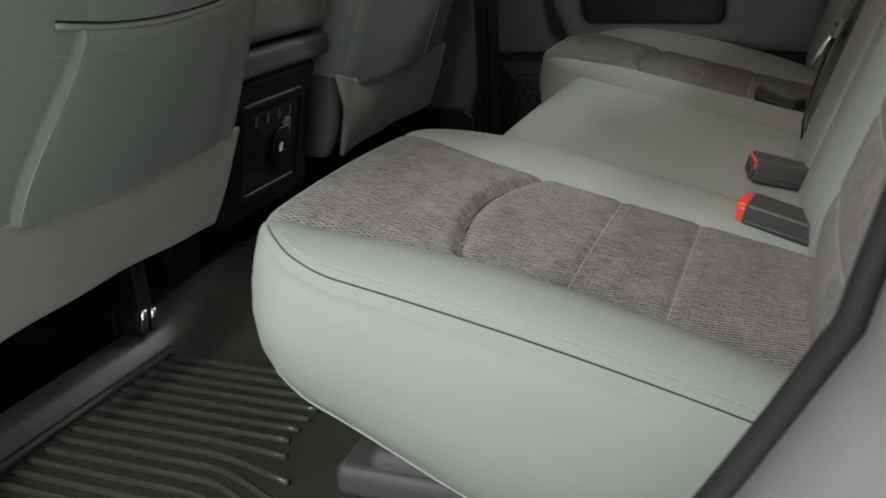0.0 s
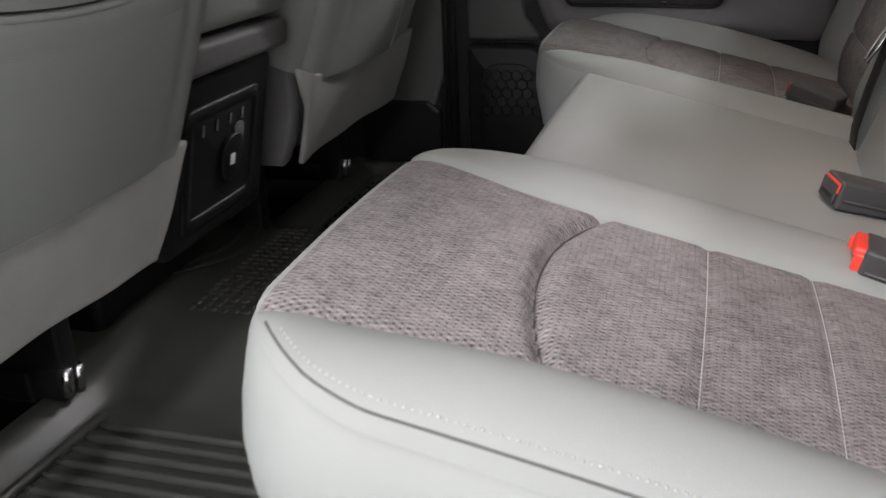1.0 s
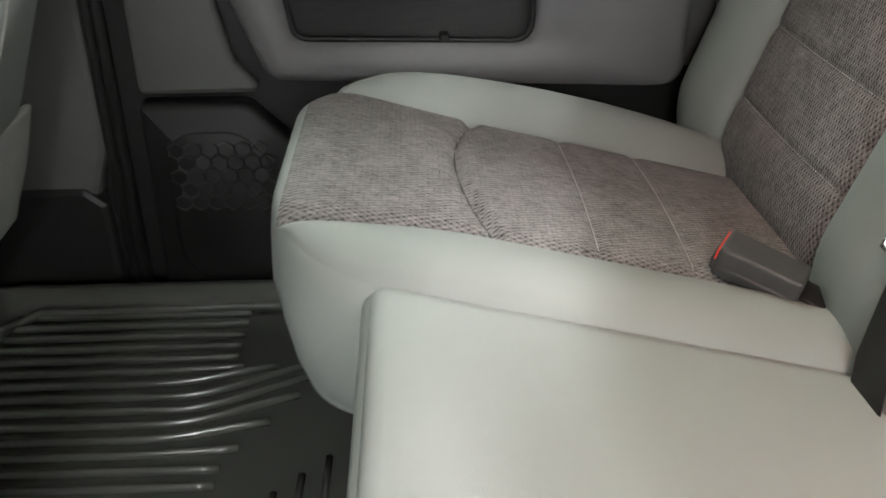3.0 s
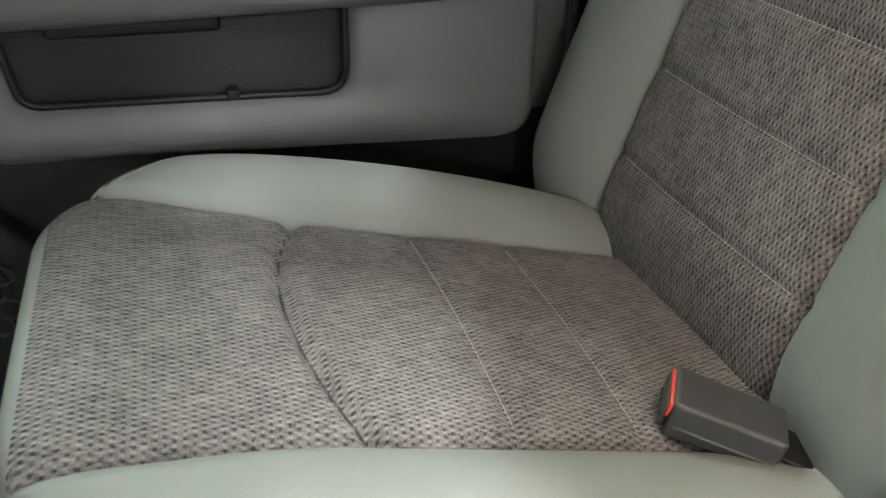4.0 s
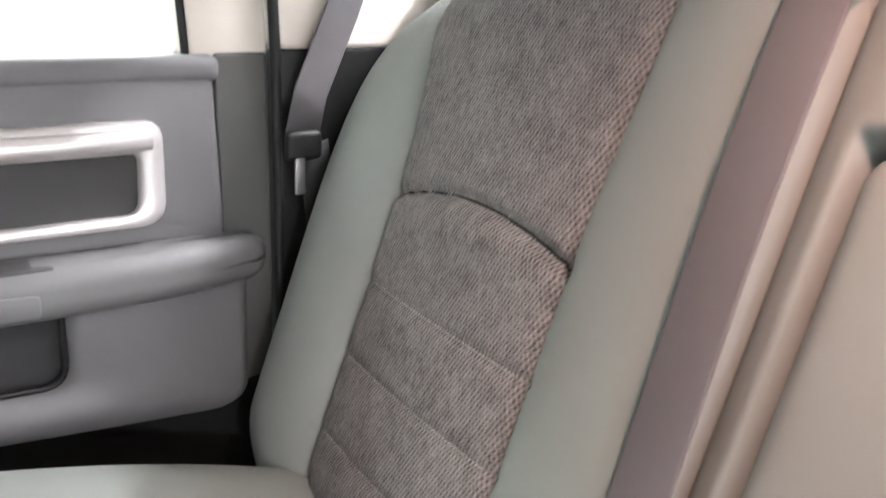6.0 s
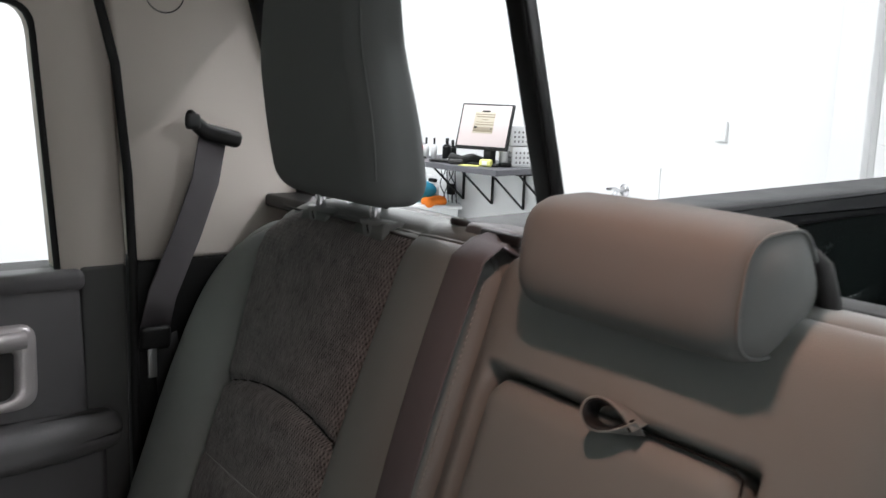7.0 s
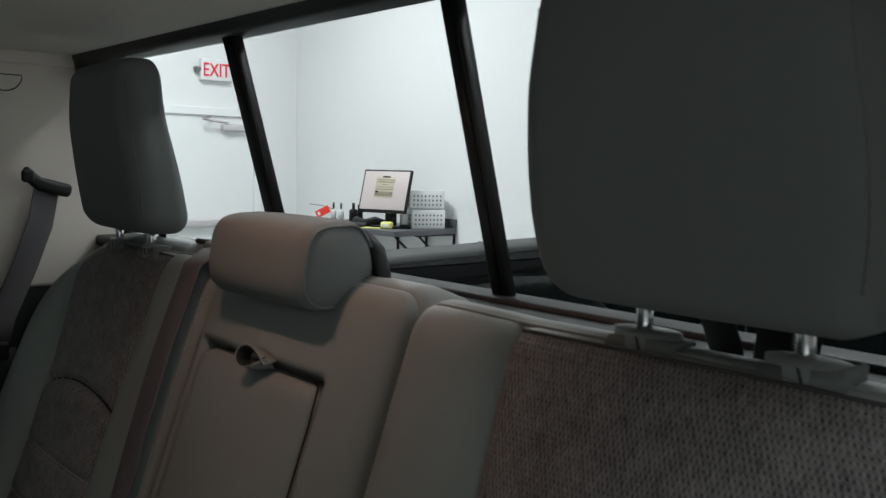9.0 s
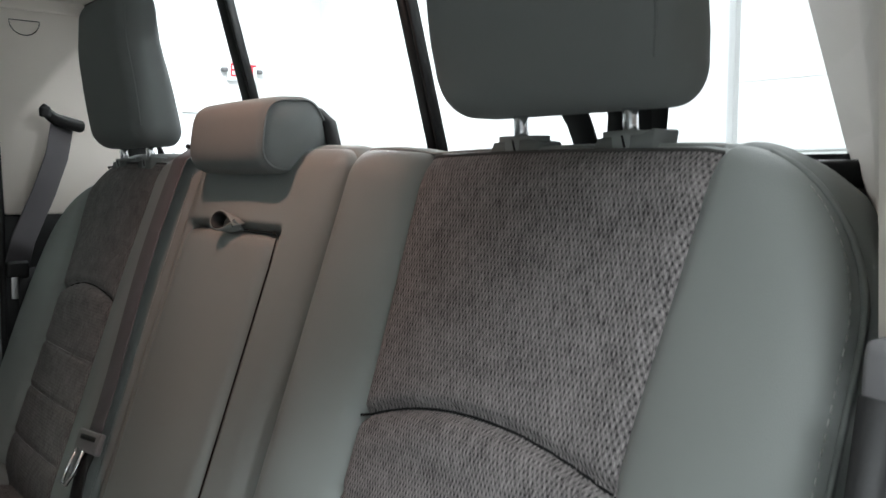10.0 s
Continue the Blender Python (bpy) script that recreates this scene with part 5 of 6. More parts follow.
# ---- pickup bed ----
bed = thing("pickup_bed", "open pickup bed with a black liner and grey rail caps", "pickup bed", at=(1.8, 0, 0.2))
for s in (1, -1):
    def side(x, z, d, s=s):
        return Vector((x, s * (0.88 - d), z))
    def rail_z(x):
        return 0.715 + 0.028 * (x - 0.85)
    pts = [(0.86, 0.18), (2.82, 0.18), (2.82, rail_z(2.82)), (0.86, rail_z(0.86))]
    part("side_panel", slab(rounded_outline(pts, 0.01, 2), side, -0.07, 0.06, 0.006), BEDLINER, bed, "black side panel")
    part("rail_cap", slab(rounded_outline([(0.85, rail_z(0.85) - 0.055), (2.83, rail_z(2.83) - 0.055), (2.83, rail_z(2.83) + 0.012), (0.85, rail_z(0.85) + 0.012)], 0.008, 3), side, -0.09, 0.085, 0.012), RAILCAP, bed, "grey rail cap")
    arch = [(1.20, 0.19), (2.22, 0.19), (2.16, 0.30), (2.02, 0.43), (1.84, 0.50), (1.60, 0.50), (1.42, 0.43), (1.27, 0.30)]
    part("wheelhouse", slab(rounded_outline(arch, 0.05, 4), side, 0.05, 0.24, 0.035), BEDLINER, bed, "raised wheelhouse")
    lip = [side(x, z, 0.075) for x, z in ((1.36, 0.50), (1.44, 0.56), (1.56, 0.612), (1.74, 0.638), (1.92, 0.628), (2.02, 0.590), (2.10, 0.53), (2.17, 0.47), (2.24, 0.445), (2.36, 0.452), (2.50, 0.475))]
    part("pressed_rib", tube(lip, 0.011, 12, None, (0.045, (0, -s, 0))), BEDLINER, bed, "pressed rib in the side panel")
    part("stake_post", slab(rounded_outline([(2.62, 0.18), (2.80, 0.18), (2.80, 0.72), (2.62, 0.72)], 0.02, 3), side, 0.05, 0.13, 0.02), BEDLINER, bed, "corner post")
part("bed_floor", rbox(1.84, 0, 0.165, 1.98, 1.70, 0.03, 0.006), BEDLINER, bed, "ribbed bed floor", smooth=False)
part("bed_header", rbox(0.86, 0, 0.44, 0.05, 1.70, 0.54, 0.012, 2), BEDLINER, bed, "front bed wall")
gate = part("tailgate", rbox(2.88, 0, 0.47, 0.07, 1.60, 0.56, 0.015, 3), BEDLINER, bed, "closed tailgate")
part("gate_cap", rbox(2.875, 0, 0.768, 0.10, 1.62, 0.045, 0.012, 3), RAILCAP, gate, "grey gate cap")
for s in (1, -1):
    part("gate_cable", tube([(2.80, s * 0.79, 0.70), (2.84, s * 0.78, 0.40)], 0.006, 8), STEEL, gate, "steel gate cable")
    part("gate_pad", rbox(2.84, s * 0.45, 0.50, 0.02, 0.50, 0.36, 0.03, 3), BEDLINER, gate, "pressed gate panel")
for x in (-1.15, 1.72):
    for s in (1, -1):
        wheel = thing("wheel", "black tyre on a grey wheel under the truck", "wheel", "truck wheels", at=(x, s * 0.80, GROUND))
        part("tyre", tube([(x, s * 0.68, GROUND + 0.39), (x, s * 0.94, GROUND + 0.39)], 0.39, 40), SEAL, wheel)
        part("rim", tube([(x, s * 0.70, GROUND + 0.39), (x, s * 0.945, GROUND + 0.39)], 0.24, 32), SATIN, wheel)
solo("roof", rbox(-0.45, 0, 1.205, 2.40, 1.80, 0.05, 0.02, 3), PAINT, "white painted truck roof", "roof", kind="structure")


# ---- the shop round the truck ----
solo("ground", rbox((ROOM_X0 + ROOM_X1) / 2, (ROOM_Y0 + ROOM_Y1) / 2, GROUND - 0.05, ROOM_X1 - ROOM_X0 + 0.4, ROOM_Y1 - ROOM_Y0 + 0.4, 0.1, 0.005), CONCRETE, "smooth grey shop floor", "ground", kind="structure", smooth=False)
solo("shop_ceiling", rbox((ROOM_X0 + ROOM_X1) / 2, (ROOM_Y0 + ROOM_Y1) / 2, CEIL + 0.05, ROOM_X1 - ROOM_X0 + 0.4, ROOM_Y1 - ROOM_Y0 + 0.4, 0.1, 0.005), WALLWHITE, "white shop ceiling", "ceiling", kind="structure", smooth=False)
box_wall("wall_east", ROOM_X1, ROOM_X1 + 0.15, ROOM_Y0 - 0.2, ROOM_Y1 + 0.2, GROUND, CEIL, WALLWHITE, "white painted shop wall with tap and switch")
box_wall("wall_west", ROOM_X0 - 0.15, ROOM_X0, ROOM_Y0 - 0.2, ROOM_Y1 + 0.2, GROUND, CEIL, WALLWHITE, "white painted shop wall")
box_wall("wall_south", ROOM_X0, ROOM_X1, ROOM_Y0 - 0.15, ROOM_Y0, GROUND, CEIL, WALLWHITE, "white painted shop wall")
box_wall("wall_north", ROOM_X0, ROOM_X1, ROOM_Y1, ROOM_Y1 + 0.15, GROUND, CEIL, WALLWHITE, "white painted shop wall with an exit door")
for lx, ly, power, kind in SHOP_LAMPS:
    lamp = thing("shop_lamp", "long white fluorescent ceiling lamp, lit", "lamp", "shop lamps", at=(lx, ly, CEIL))
    part("housing", rbox(lx, ly, CEIL - 0.03, 0.36, 1.26, 0.055, 0.01, 2), WHITEPLASTIC, lamp)
    part("diffuser", rbox(lx, ly, CEIL - 0.066, 0.28, 1.18, 0.012, 0.004), LAMPFACE, lamp, "glowing diffuser")


def on_north(x, z, d):
    return Vector((x, ROOM_Y1 - d, z))


def on_east(y, z, d):
    return Vector((ROOM_X1 - d, y, z))


def exit_door():
    d = thing("door_2", "closed white exit door with a push bar and closer", "door", kind="structure", at=(3.55, ROOM_Y1, GROUND))
    x0, x1, top = 3.10, 4.02, 1.35
    part("leaf", slab([(x0, GROUND), (x1, GROUND), (x1, top), (x0, top)], on_north, 0.0, 0.03, 0.003), DOORWHITE, d, "white door leaf", smooth=False)
    for a, b, c, e in ((x1, x1 + 0.07, GROUND, top + 0.07), (x0 - 0.07, x0, GROUND, top + 0.07), (x0, x1, top, top + 0.07)):
        part("door_frame", slab([(a, c), (b, c), (b, e), (a, e)], on_north, 0.0, 0.055, 0.006), DOORWHITE, d, "white steel frame", smooth=False)
    part("push_bar", rbox(3.55, ROOM_Y1 - 0.075, 0.44, 0.80, 0.05, 0.06, 0.012, 2), SATIN, d, "horizontal push bar")
    part("door_closer", rbox(3.83, ROOM_Y1 - 0.065, 1.255, 0.26, 0.06, 0.055, 0.010, 2), SATIN, d, "grey closer box")
    part("closer_arm", tube([(3.75, ROOM_Y1 - 0.09, 1.29), (3.50, ROOM_Y1 - 0.12, 1.315), (3.60, ROOM_Y1 - 0.07, 1.345)], 0.010, 6), SATIN, d)


exit_door()


def letters(text, size, m, mat, depth=0.004):
    cu = bpy.data.curves.new("lettering", "FONT")
    cu.body, cu.size, cu.extrude, cu.align_x = text, size, depth, "CENTER"
    ob = new("lettering", cu)
    me = bpy.data.meshes.new_from_object(ob.evaluated_get(bpy.context.evaluated_depsgraph_get()))
    bpy.data.objects.remove(ob)
    bm = bmesh.new()
    bm.from_mesh(me)
    bm.transform(m)
    return bm


sign = thing("exit_sign", "white exit sign with red lettering above the door", "sign", at=(3.66, ROOM_Y1, 1.55))
part("sign_box", rbox(3.655, ROOM_Y1 - 0.03, 1.735, 0.27, 0.05, 0.18, 0.008, 2), WHITEPLASTIC, sign, "white box")
part("lettering", letters("EXIT", 0.160, pose(3.655, ROOM_Y1 - 0.058, 1.680, 90, 0, 0) @ Matrix.Diagonal((0.76, 1, 1, 1)), REDLETTER), REDLETTER, sign, "red word EXIT", smooth=False)
for dx in (-0.165, 0.165):
    part("lamp_head", rbox(3.655 + dx, ROOM_Y1 - 0.035, 1.735, 0.055, 0.05, 0.035, 0.012, 2), DOORGREY, sign, "small grey lamp head")
part("alarm_box", rbox(4.12, ROOM_Y1 - 0.02, 0.55, 0.07, 0.04, 0.10, 0.006, 2), WHITEPLASTIC, thing("alarm_pull", "small wall switch box beside the exit door", "switch", at=(4.12, ROOM_Y1, 0.5)))


def resample_open(points, n=24):
    """A soft run through the points."""
    pts = [Vector(p) for p in points]
    out = []
    for k in range(n + 1):
        f = k / n * (len(pts) - 1)
        i = min(int(f), len(pts) - 2)
        u = f - i
        a, b = pts[max(i - 1, 0)], pts[min(i + 2, len(pts) - 1)]
        p, q = pts[i], pts[i + 1]
        out.append(p + 0.5 * u * (q - a + u * (2 * a - 5 * p + 4 * q - b + u * (3 * (p - q) + b - a))))
    return out


def desk():
    d = thing("wall_desk", "grey laminate desk on black steel wall brackets", "desk", at=(4.2, 4.6, 0.475))
    top = rounded_outline([(4.475, 4.14), (4.475, 5.44), (3.78, 5.03), (3.83, 4.05)], 0.01, 2)
    flat = lambda x, y, z: Vector((x, y, z))
    part("desktop", slab(top, flat, 0.474, 0.512, 0.004), DESKGREY, d, "dark grey top", smooth=False)
    part("end_board", rbox(4.462, 4.270, 0.546, 0.024, 0.26, 0.066, 0.004), DESKGREY, d)
    for y in (4.155, 4.475, 4.83, 5.185):
        br = part("bracket", tube([(4.462, y, 0.474), (4.462, y, 0.178)], 0.011, 6), BLACKPLASTIC, d, "black steel bracket")
        part("brace", tube([(4.12, y, 0.470), (4.455, y, 0.185)], 0.008, 6), BLACKPLASTIC, br)
        part("bracket_arm", rbox(4.28, y, 0.466, 0.36, 0.020, 0.014, 0.002), BLACKPLASTIC, br)
    return d


desk()
DZ = 0.512
mon = thing("computer_monitor", "black-framed computer monitor showing a pale page", "monitor", at=(4.05, 4.39, DZ))
MM = pose(3.99, 4.372, 0.775, -17, 0, -69)
part("casing", rbox(0, 0, 0, 0.402, 0.026, 0.318, 0.008, 2, 1, None, MM), BLACKPLASTIC, mon, "black casing")
part("casing_back", rbox(0, 0, 0, 0.30, 0.045, 0.22, 0.02, 3, 2, lambda p: Vector(p) + Vector((0, 0.030, -0.01)), MM), BLACKPLASTIC, mon, "moulded black back")
screen = part("screen", rbox(0, 0, 0, 0.374, 0.004, 0.284, 0.001, 1, 1, lambda p: Vector(p) + Vector((0, -0.0125, 0.004)), MM), SCREEN, mon, "lit screen")
LITPAGE = glow("lit_page", (0.40, 0.36, 0.28), 0.30)
LITLINE = glow("lit_page_line", (0.20, 0.17, 0.12), 0.25)
for w, h, x, z, mat, proud in ((0.155, 0.150, -0.006, 0.026, LITPAGE, 0.0), (0.062, 0.013, 0.0, 0.104, BLACKPLASTIC, 0.0), (0.150, 0.006, 0.0, 0.082, LITLINE, 0.0012), (0.140, 0.007, 0.004, 0.066, LITLINE, 0.0012), (0.050, 0.005, 0.0, 0.046, LITLINE, 0.0012),
                               (0.135, 0.004, 0.0, 0.028, LITLINE, 0.0012), (0.145, 0.006, 0.0, 0.012, LITLINE, 0.0012), (0.150, 0.034, -0.004, -0.022, LITLINE, 0.0012), (0.022, 0.014, -0.064, -0.008, BLACKPLASTIC, 0.0024), (0.008, 0.008, 0.058, -0.016, BLACKPLASTIC, 0.0024)):
    part("text_bar", rbox(0, 0, 0, w, 0.002, h, 0.0005, 1, 1, lambda p, x=x, z=z, proud=proud: Vector(p) + Vector((x, -0.0152 - proud, z)), MM), mat, screen)
part("stand", rbox(4.06, 4.395, DZ + 0.075, 0.05, 0.09, 0.15, 0.014, 3), BLACKPLASTIC, mon)
part("foot", rbox(0, 0, 0, 0.24, 0.20, 0.018, 0.008, 2, 1, None, pose(4.05, 4.39, DZ + 0.009, 0, 0, -69)), BLACKPLASTIC, mon)
cloth_bag = thing("folded_cloth", "black cloth crumpled beneath the monitor", "cloth", at=(4.0, 4.50, DZ))
part("fold", rbox(0, 0, 0, 0.26, 0.13, 0.060, 0.026, 5, 5, lambda p: (p.x, p.y, p.z + (0.012 * math.sin(p.x * 40 + p.y * 25) if p.z > 0 else 0)), pose(4.00, 4.56, DZ + 0.030, 0, 0, -58)), SEAL, cloth_bag)
leaflet = thing("paper_slip", "white paper slip on the desk", "paper", at=(4.12, 4.86, DZ))
part("sheet", rbox(0, 0, 0, 0.11, 0.08, 0.012, 0.002, 1, 1, None, pose(4.06, 4.80, DZ + 0.006, 0, 0, -50)), WHITEPLASTIC, leaflet)


def bottle(x, y, z, h, r, mat, label, cap=BLACKPLASTIC):
    b = thing("bottle", label, "bottle", "bottles on the desk", at=(x, y, z))
    part("body", tube([(x, y, z), (x, y, z + h * 0.55), (x, y, z + h * 0.62)], r, 14), mat, b)
    part("shoulder", tube([(x, y, z + h * 0.62), (x, y, z + h * 0.68)], r * 0.74, 14), mat, b)
    part("cap", tube([(x, y, z + h * 0.68), (x, y, z + h)], r * 0.36, 10), cap, b, "bottle cap")


bottle(4.17, 5.03, DZ, 0.150, 0.034, BLACKPLASTIC, "black plastic bottle on the desk")
bottle(4.23, 5.04, DZ, 0.135, 0.030, BLACKPLASTIC, "small black bottle on the desk")
bottle(4.05, 5.13, DZ, 0.150, 0.022, WHITEPLASTIC, "clear white bottle with a black cap")
bottle(4.08, 5.07, DZ, 0.150, 0.022, WHITEPLASTIC, "white bottle with a black cap")
tagob = thing("price_tag", "red tag card hung on a wire over the desk", "tag", at=(3.97, 5.16, DZ))
part("card", rbox(0, 0, 0, 0.115, 0.004, 0.058, 0.004, 2, 1, None, pose(3.97, 5.16, DZ + 0.078, 0, -28, -45)), RED, tagob)
part("card_mark", rbox(0, 0, 0, 0.020, 0.002, 0.026, 0.001, 1, 1, lambda p: Vector(p) + Vector((-0.034, -0.0035, 0)), pose(3.97, 5.16, DZ + 0.078, 0, -28, -45)), WHITEPLASTIC, tagob, "white mark on the card")
part("wire", tube([(3.90, 5.25, DZ + 0.135), (3.98, 5.18, DZ + 0.125), (4.04, 5.12, DZ + 0.10)], 0.0025, 6), BLACKPLASTIC, tagob)
pen = thing("marker_pen", "black marker lying on the desk", "pen", at=(3.92, 5.10, DZ))
part("barrel", tube([(3.90, 5.13, DZ + 0.009), (3.98, 5.03, DZ + 0.009)], 0.009, 8), BLACKPLASTIC, pen)
kb = thing("keyboard", "black keyboard on the desk", "keyboard", at=(3.95, 4.62, DZ))
part("deck", rbox(0, 0, 0, 0.30, 0.12, 0.018, 0.006, 2, 1, None, pose(3.93, 4.66, DZ + 0.010, 0, 0, -74)), BLACKPLASTIC, kb)
glove = thing("computer_mouse", "dark mouse on the desk", "mouse", "computer mice", at=(3.87, 4.52, DZ))
part("shell", rbox(0, 0, 0, 0.10, 0.060, 0.036, 0.016, 4, 2, None, pose(3.875, 4.53, DZ + 0.018, 0, 0, -30)), DOORDARK, glove)
PALEYELLOW = coarse("pale_yellow_card", (0.72, 0.72, 0.24), 0.7, 0, 0.2, 200, 0.1, 20, 0.1)
note = thing("note_card", "pale yellow note card on the desk", "card", at=(3.90, 4.41, DZ))
part("sheet", rbox(0, 0, 0, 0.14, 0.09, 0.004, 0.001, 1, 1, None, pose(3.90, 4.40, DZ + 0.003, 0, 0, -60)), PALEYELLOW, note)
box = thing("yellow_box", "small rounded yellow box on the desk", "box", at=(3.96, 4.31, DZ))
part("carton", rbox(0, 0, 0, 0.085, 0.060, 0.050, 0.016, 3, 1, None, pose(3.965, 4.315, DZ + 0.025, 0, 0, -60)), PALEYELLOW, box)
part("label_band", rbox(0, 0, 0, 0.040, 0.0615, 0.030, 0.004, 1, 1, None, pose(3.965, 4.315, DZ + 0.024, 0, 0, -60)), WHITEPLASTIC, box, "white label")
for x, y, h in ((4.17, 4.37, 0.085), (4.13, 4.33, 0.095)):
    cup = thing("paper_cup", "white paper cup on the desk", "cup", "paper cups", at=(x, y, DZ))
    part("cup_wall", tube([(x, y, DZ), (x, y, DZ + h * 0.94), (x, y, DZ + h)], 0.032, 16), WHITEPLASTIC, cup)
    part("cup_rim", tube([(x + 0.033 * math.cos(a * math.pi / 8), y + 0.033 * math.sin(a * math.pi / 8), DZ + h) for a in range(16)], 0.003, 6, closed=True), WHITEPLASTIC, cup)
mouse = thing("computer_mouse", "small black mouse beside the basket", "mouse", "computer mice", at=(4.08, 4.25, DZ))
part("shell", rbox(0, 0, 0, 0.085, 0.045, 0.030, 0.013, 3, 1, None, pose(4.08, 4.25, DZ + 0.015, 0, 0, -40)), BLACKPLASTIC, mouse)


def basket(x, y, z, w, d, h, label):
    b = thing("plastic_basket", label, "basket", "white baskets", at=(x, y, z))
    m = pose(x, y, z + h / 2, 0, 0, -22)
    part("floor", rbox(0, 0, 0, w, d, 0.006, 0.002, 1, 1, lambda p: Vector(p) + Vector((0, 0, -h / 2)), m), WHITEPLASTIC, b)
    for (px, py, sx, sy) in ((0, -d / 2, w, 0.006), (0, d / 2, w, 0.006), (-w / 2, 0, 0.006, d), (w / 2, 0, 0.006, d)):
        wall = part("side", rbox(0, 0, 0, sx, sy, h, 0.002, 1, 1, lambda p, px=px, py=py: Vector(p) + Vector((px, py, 0)), m), WHITEPLASTIC, b)
        n = int(max(sx, sy) / 0.03)
        for i in range(n):
            for j in range(3):
                u = (i + 0.5) / n - 0.5
                q = Vector((px + (u * w * 0.9 if sx > sy else math.copysign(0.004, px)), py + (u * d * 0.9 if sy > sx else math.copysign(0.004, py)), (j - 1) * h * 0.24 - h * 0.05))
                part("slot", rbox(0, 0, 0, 0.011 if sx > sy else 0.002, 0.011 if sy > sx else 0.002, 0.014, 0.0009, 1, 1, lambda p, q=q: Vector(p) + q, m), DOORGREY, wall)
    return b


basket(4.285, 4.285, DZ + 0.003, 0.245, 0.19, 0.135, "white slotted plastic basket on the desk")
basket(4.285, 4.300, DZ + 0.145, 0.255, 0.18, 0.130, "white slotted plastic basket stacked on another")

bin_ob = thing("storage_tub", "clear plastic tub heaped with coloured cloths", "tub", at=(4.20, 5.45, -0.25))
TM = pose(4.20, 5.45, 0.0, 0, 0, -32)
part("tub_wall", rbox(0, 0, 0, 0.62, 0.40, 0.26, 0.03, 3, 2, lambda p: (p.x * (1 + 0.3 * p.z), p.y * (1 + 0.3 * p.z), p.z), TM), WHITEPLASTIC, bin_ob, "milky plastic tub")
part("tub_rim", rbox(0, 0, 0, 0.69, 0.47, 0.03, 0.012, 2, 1, lambda p: Vector(p) + Vector((0, 0, 0.125)), TM), WHITEPLASTIC, bin_ob)
part("corner_band", rbox(0, 0, 0, 0.06, 0.41, 0.25, 0.01, 2, 1, lambda p: Vector(p) + Vector((0.14, -0.012, 0)), TM), WHITEPLASTIC, bin_ob)


def cloth_heap(name, x, y, z, sx, sy, sz, mat, label, seed):
    random.seed(seed)
    off = Vector((random.random() * 10, random.random() * 10, 0))
    def lump(p):
        n = noise.noise(p * 9 + off)
        return p + p.normalized() * n * min(sx, sy, sz) * 0.35
    solo(name, rbox(x, y, z, sx, sy, sz, min(sx, sy, sz) * 0.48, 6, 5, lump), mat, label, "cloth", "cloths in the tub")


cloth_heap("cloth", 4.12, 5.52, 0.16, 0.38, 0.30, 0.20, coarse("pale_teal_cloth", (0.18, 0.42, 0.45), 0.9, 0, 0.2, 200, 0.5, 30, 0.3), "pale teal cloth heaped in the tub", 3)
cloth_heap("cloth", 4.20, 5.38, 0.25, 0.22, 0.16, 0.12, BLUECLOTH, "blue cloth heaped in the tub", 5)
cloth_heap("cloth", 4.22, 5.24, 0.16, 0.20, 0.13, 0.08, ORANGE, "orange cloth over the tub edge", 8)
stand = thing("tub_stand", "white shelf stand below the tub", "stand", at=(4.2, 5.45, GROUND))
part("shelf_box", rbox(0, 0, 0, 0.60, 0.38, 0.66, 0.01, 2, 1, None, pose(4.20, 5.45, -0.465, 0, 0, -32)), WHITEPLASTIC, stand)
bucket = thing("spray_bucket", "white bucket with spray bottles under the desk", "bucket", at=(4.34, 5.62, 0.14))
part("bucket_wall", tube([(4.34, 5.62, 0.14), (4.34, 5.62, 0.33)], 0.115, 20), WHITEPLASTIC, bucket)
for i, (x, y) in enumerate(((4.30, 5.70), (4.34, 5.41))):
    sp = thing("spray_bottle", "spray bottle with a trigger hanging below the desk", "bottle", "spray bottles", at=(x, y, 0.15))
    part("body", tube([(x, y, 0.10 - 0.04 * i), (x, y, 0.27 - 0.04 * i), (x, y, 0.31 - 0.04 * i)], 0.04, 14), WHITEPLASTIC, sp)
    part("trigger", rbox(x, y + 0.02, 0.345 - 0.04 * i, 0.03, 0.09, 0.030, 0.008, 2), BLACKPLASTIC if i else DOORGREY, sp, "spray trigger")
for i in range(6):
    y = 5.22 + 0.035 * i
    cab = thing("cable", "loose black cable hanging below the desk", "cable", "cables", at=(4.42, y, 0.1))
    sway = 0.05 * math.sin(i * 2.1)
    part("cable_run", tube(resample_open([(4.42, y, 0.474), (4.40, y + sway, 0.38), (4.41, y - 0.7 * sway, 0.28), (4.42, y + 0.5 * sway, 0.18), (4.43, y - 0.3 * sway, 0.05), (4.44, y, -0.10)]), 0.0042, 6), BLACKPLASTIC, cab)
adapter = thing("power_adapter", "black power adapter hanging among cables", "adapter", at=(4.43, 5.29, 0.20))
part("case", rbox(4.42, 5.290, 0.245, 0.05, 0.055, 0.085, 0.008, 2), BLACKPLASTIC, adapter)

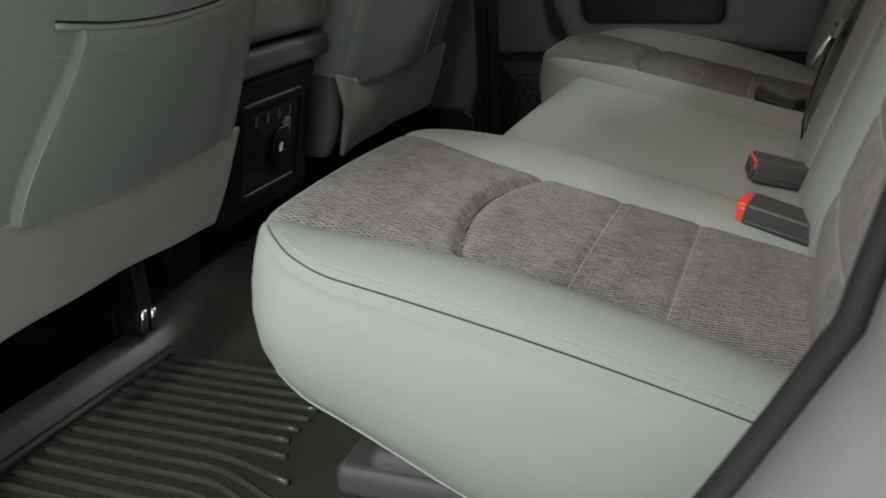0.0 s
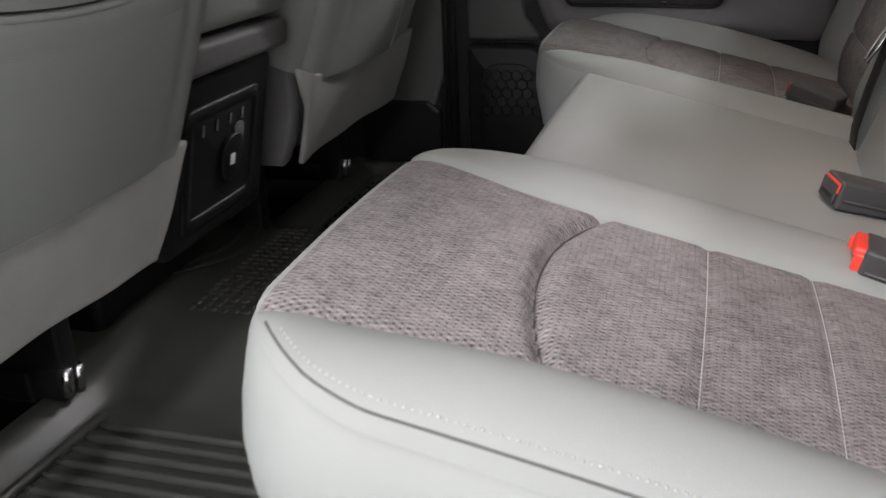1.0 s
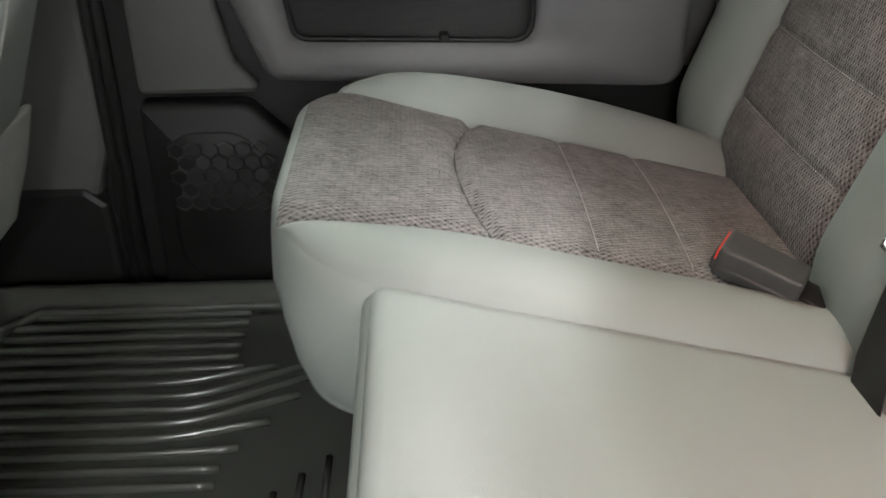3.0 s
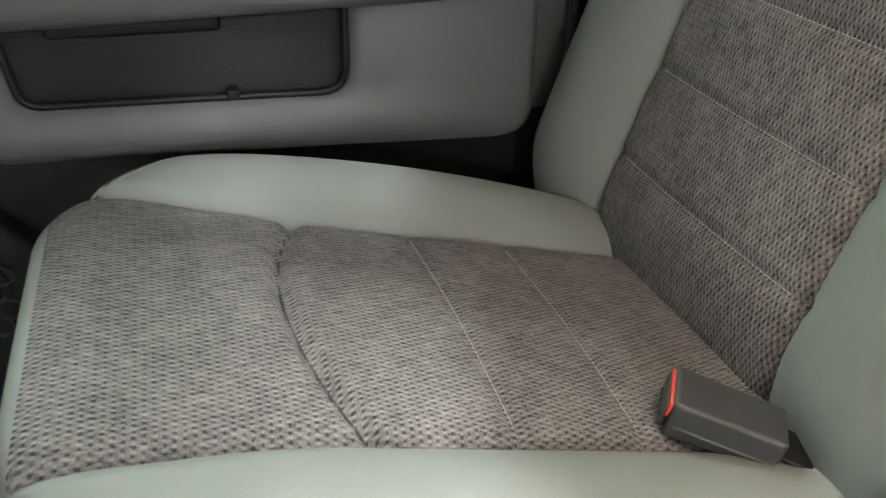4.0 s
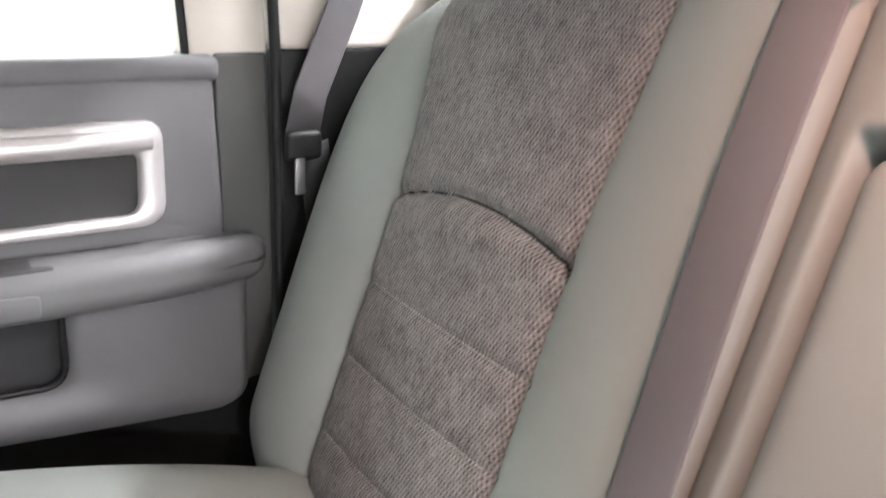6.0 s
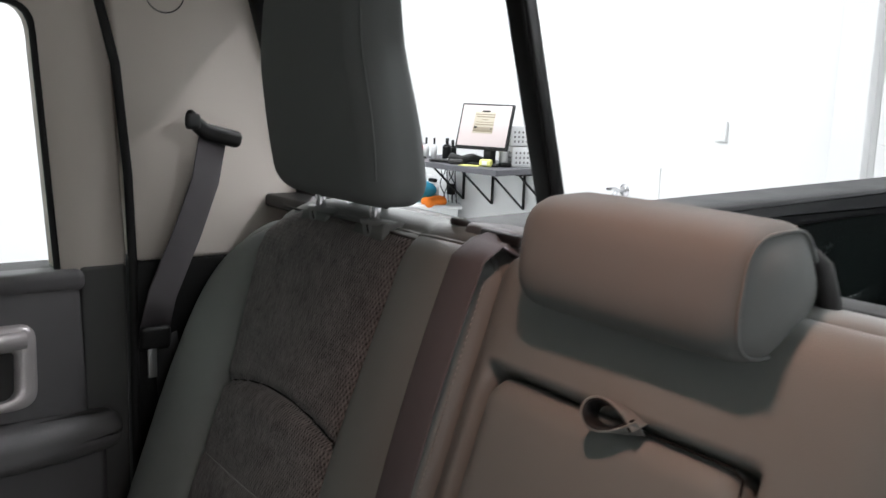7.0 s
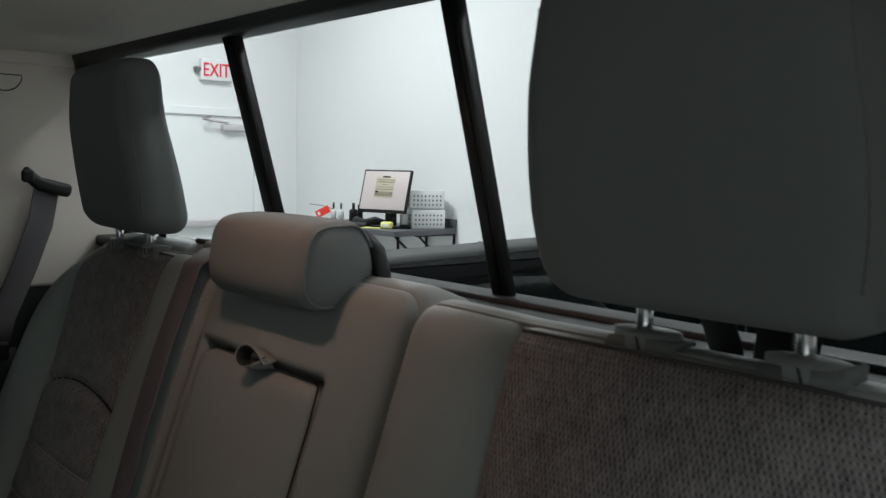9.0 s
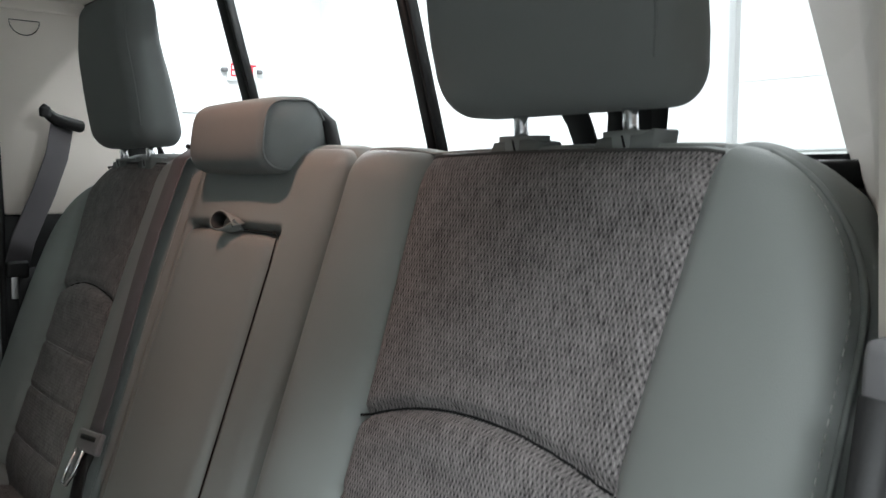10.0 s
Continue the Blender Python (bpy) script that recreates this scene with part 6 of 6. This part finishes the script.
tap = thing("wall_tap", "chrome hose tap on the white wall", "tap", at=(ROOM_X1, 3.56, 0.40))
part("spout", tube([(4.48, 3.525, 0.42), (4.40, 3.525, 0.42), (4.37, 3.525, 0.38), (4.37, 3.525, 0.33)], 0.016, 10), CHROME, tap)
part("handle", tube([(4.41, 3.46, 0.44), (4.41, 3.62, 0.42)], 0.010, 8), CHROME, tap)
part("flange", tube([(4.48, 3.525, 0.42), (4.468, 3.525, 0.42)], 0.04, 16), CHROME, tap)
panel = thing("access_panel", "flush white access panel round the tap", "panel", kind="structure", at=(ROOM_X1, 3.5, 0.3))
part("plate", slab(rounded_outline([(3.25, 0.05), (3.83, 0.05), (3.83, 0.577), (3.25, 0.577)], 0.01), on_east, 0.0, 0.008, 0.003), WALLWHITE, panel, smooth=False)
part("trim_bar", rbox(ROOM_X1 - 0.005, 3.54, 0.580, 0.008, 0.60, 0.006, 0.002), WHITEPLASTIC, panel)
sw = thing("wall_switch", "white switch plate on the white wall", "switch", at=(ROOM_X1, 2.83, 0.8))
part("plate", rbox(ROOM_X1 - 0.008, 2.828, 0.83, 0.014, 0.072, 0.115, 0.003, 2), WHITEPLASTIC, sw)
part("rocker", rbox(ROOM_X1 - 0.016, 2.828, 0.83, 0.003, 0.03, 0.06, 0.001, 2), WHITEPLASTIC, sw)
sk = thing("wall_outlet", "white outlet box low on the wall", "outlet", at=(ROOM_X1, 2.62, 0.45))
part("plate", rbox(ROOM_X1 - 0.01, 2.62, 0.47, 0.02, 0.16, 0.09, 0.006, 2), WHITEPLASTIC, sk)
part("valve", tube([(4.47, 2.68, 0.46), (4.41, 2.68, 0.46)], 0.014, 8), CHROME, sk)
post = thing("wall_post", "white boxed column on the shop wall", "column", kind="structure", at=(ROOM_X1, 2.02, GROUND))
part("column_face", slab([(1.95, GROUND), (2.13, GROUND), (2.13, CEIL), (1.95, CEIL)], on_east, 0.0, 0.06, 0.006), DOORWHITE, post, smooth=False)
shutter = thing("overhead_door", "white sectional overhead door beyond the truck bed", "overhead door", kind="structure", at=(ROOM_X1, 0, GROUND))
for k in range(7):
    z0 = GROUND + 0.02 + 0.53 * k
    part("panel", slab(rounded_outline([(-2.6, z0), (1.90, z0), (1.90, z0 + 0.5285), (-2.6, z0 + 0.5285)], 0.004, 2), on_east, 0.0, 0.03, 0.002), WALLWHITE, shutter, smooth=False)
light = part("window_frame", ring_slab(rounded_outline([(1.06, 0.72), (1.60, 0.72), (1.60, 0.985), (1.06, 0.985)], 0.03, 4), rounded_outline([(1.09, 0.745), (1.57, 0.745), (1.57, 0.96), (1.09, 0.96)], 0.02, 4), on_east, 0.0, 0.045, 0.006, 80), WHITEPLASTIC, shutter, "white window frame")
part("window_pane", slab(rounded_outline([(1.08, 0.735), (1.58, 0.735), (1.58, 0.97), (1.08, 0.97)], 0.01, 3), on_east, 0.0, 0.034, 0.001), CONCRETE, light, "frosted pane")
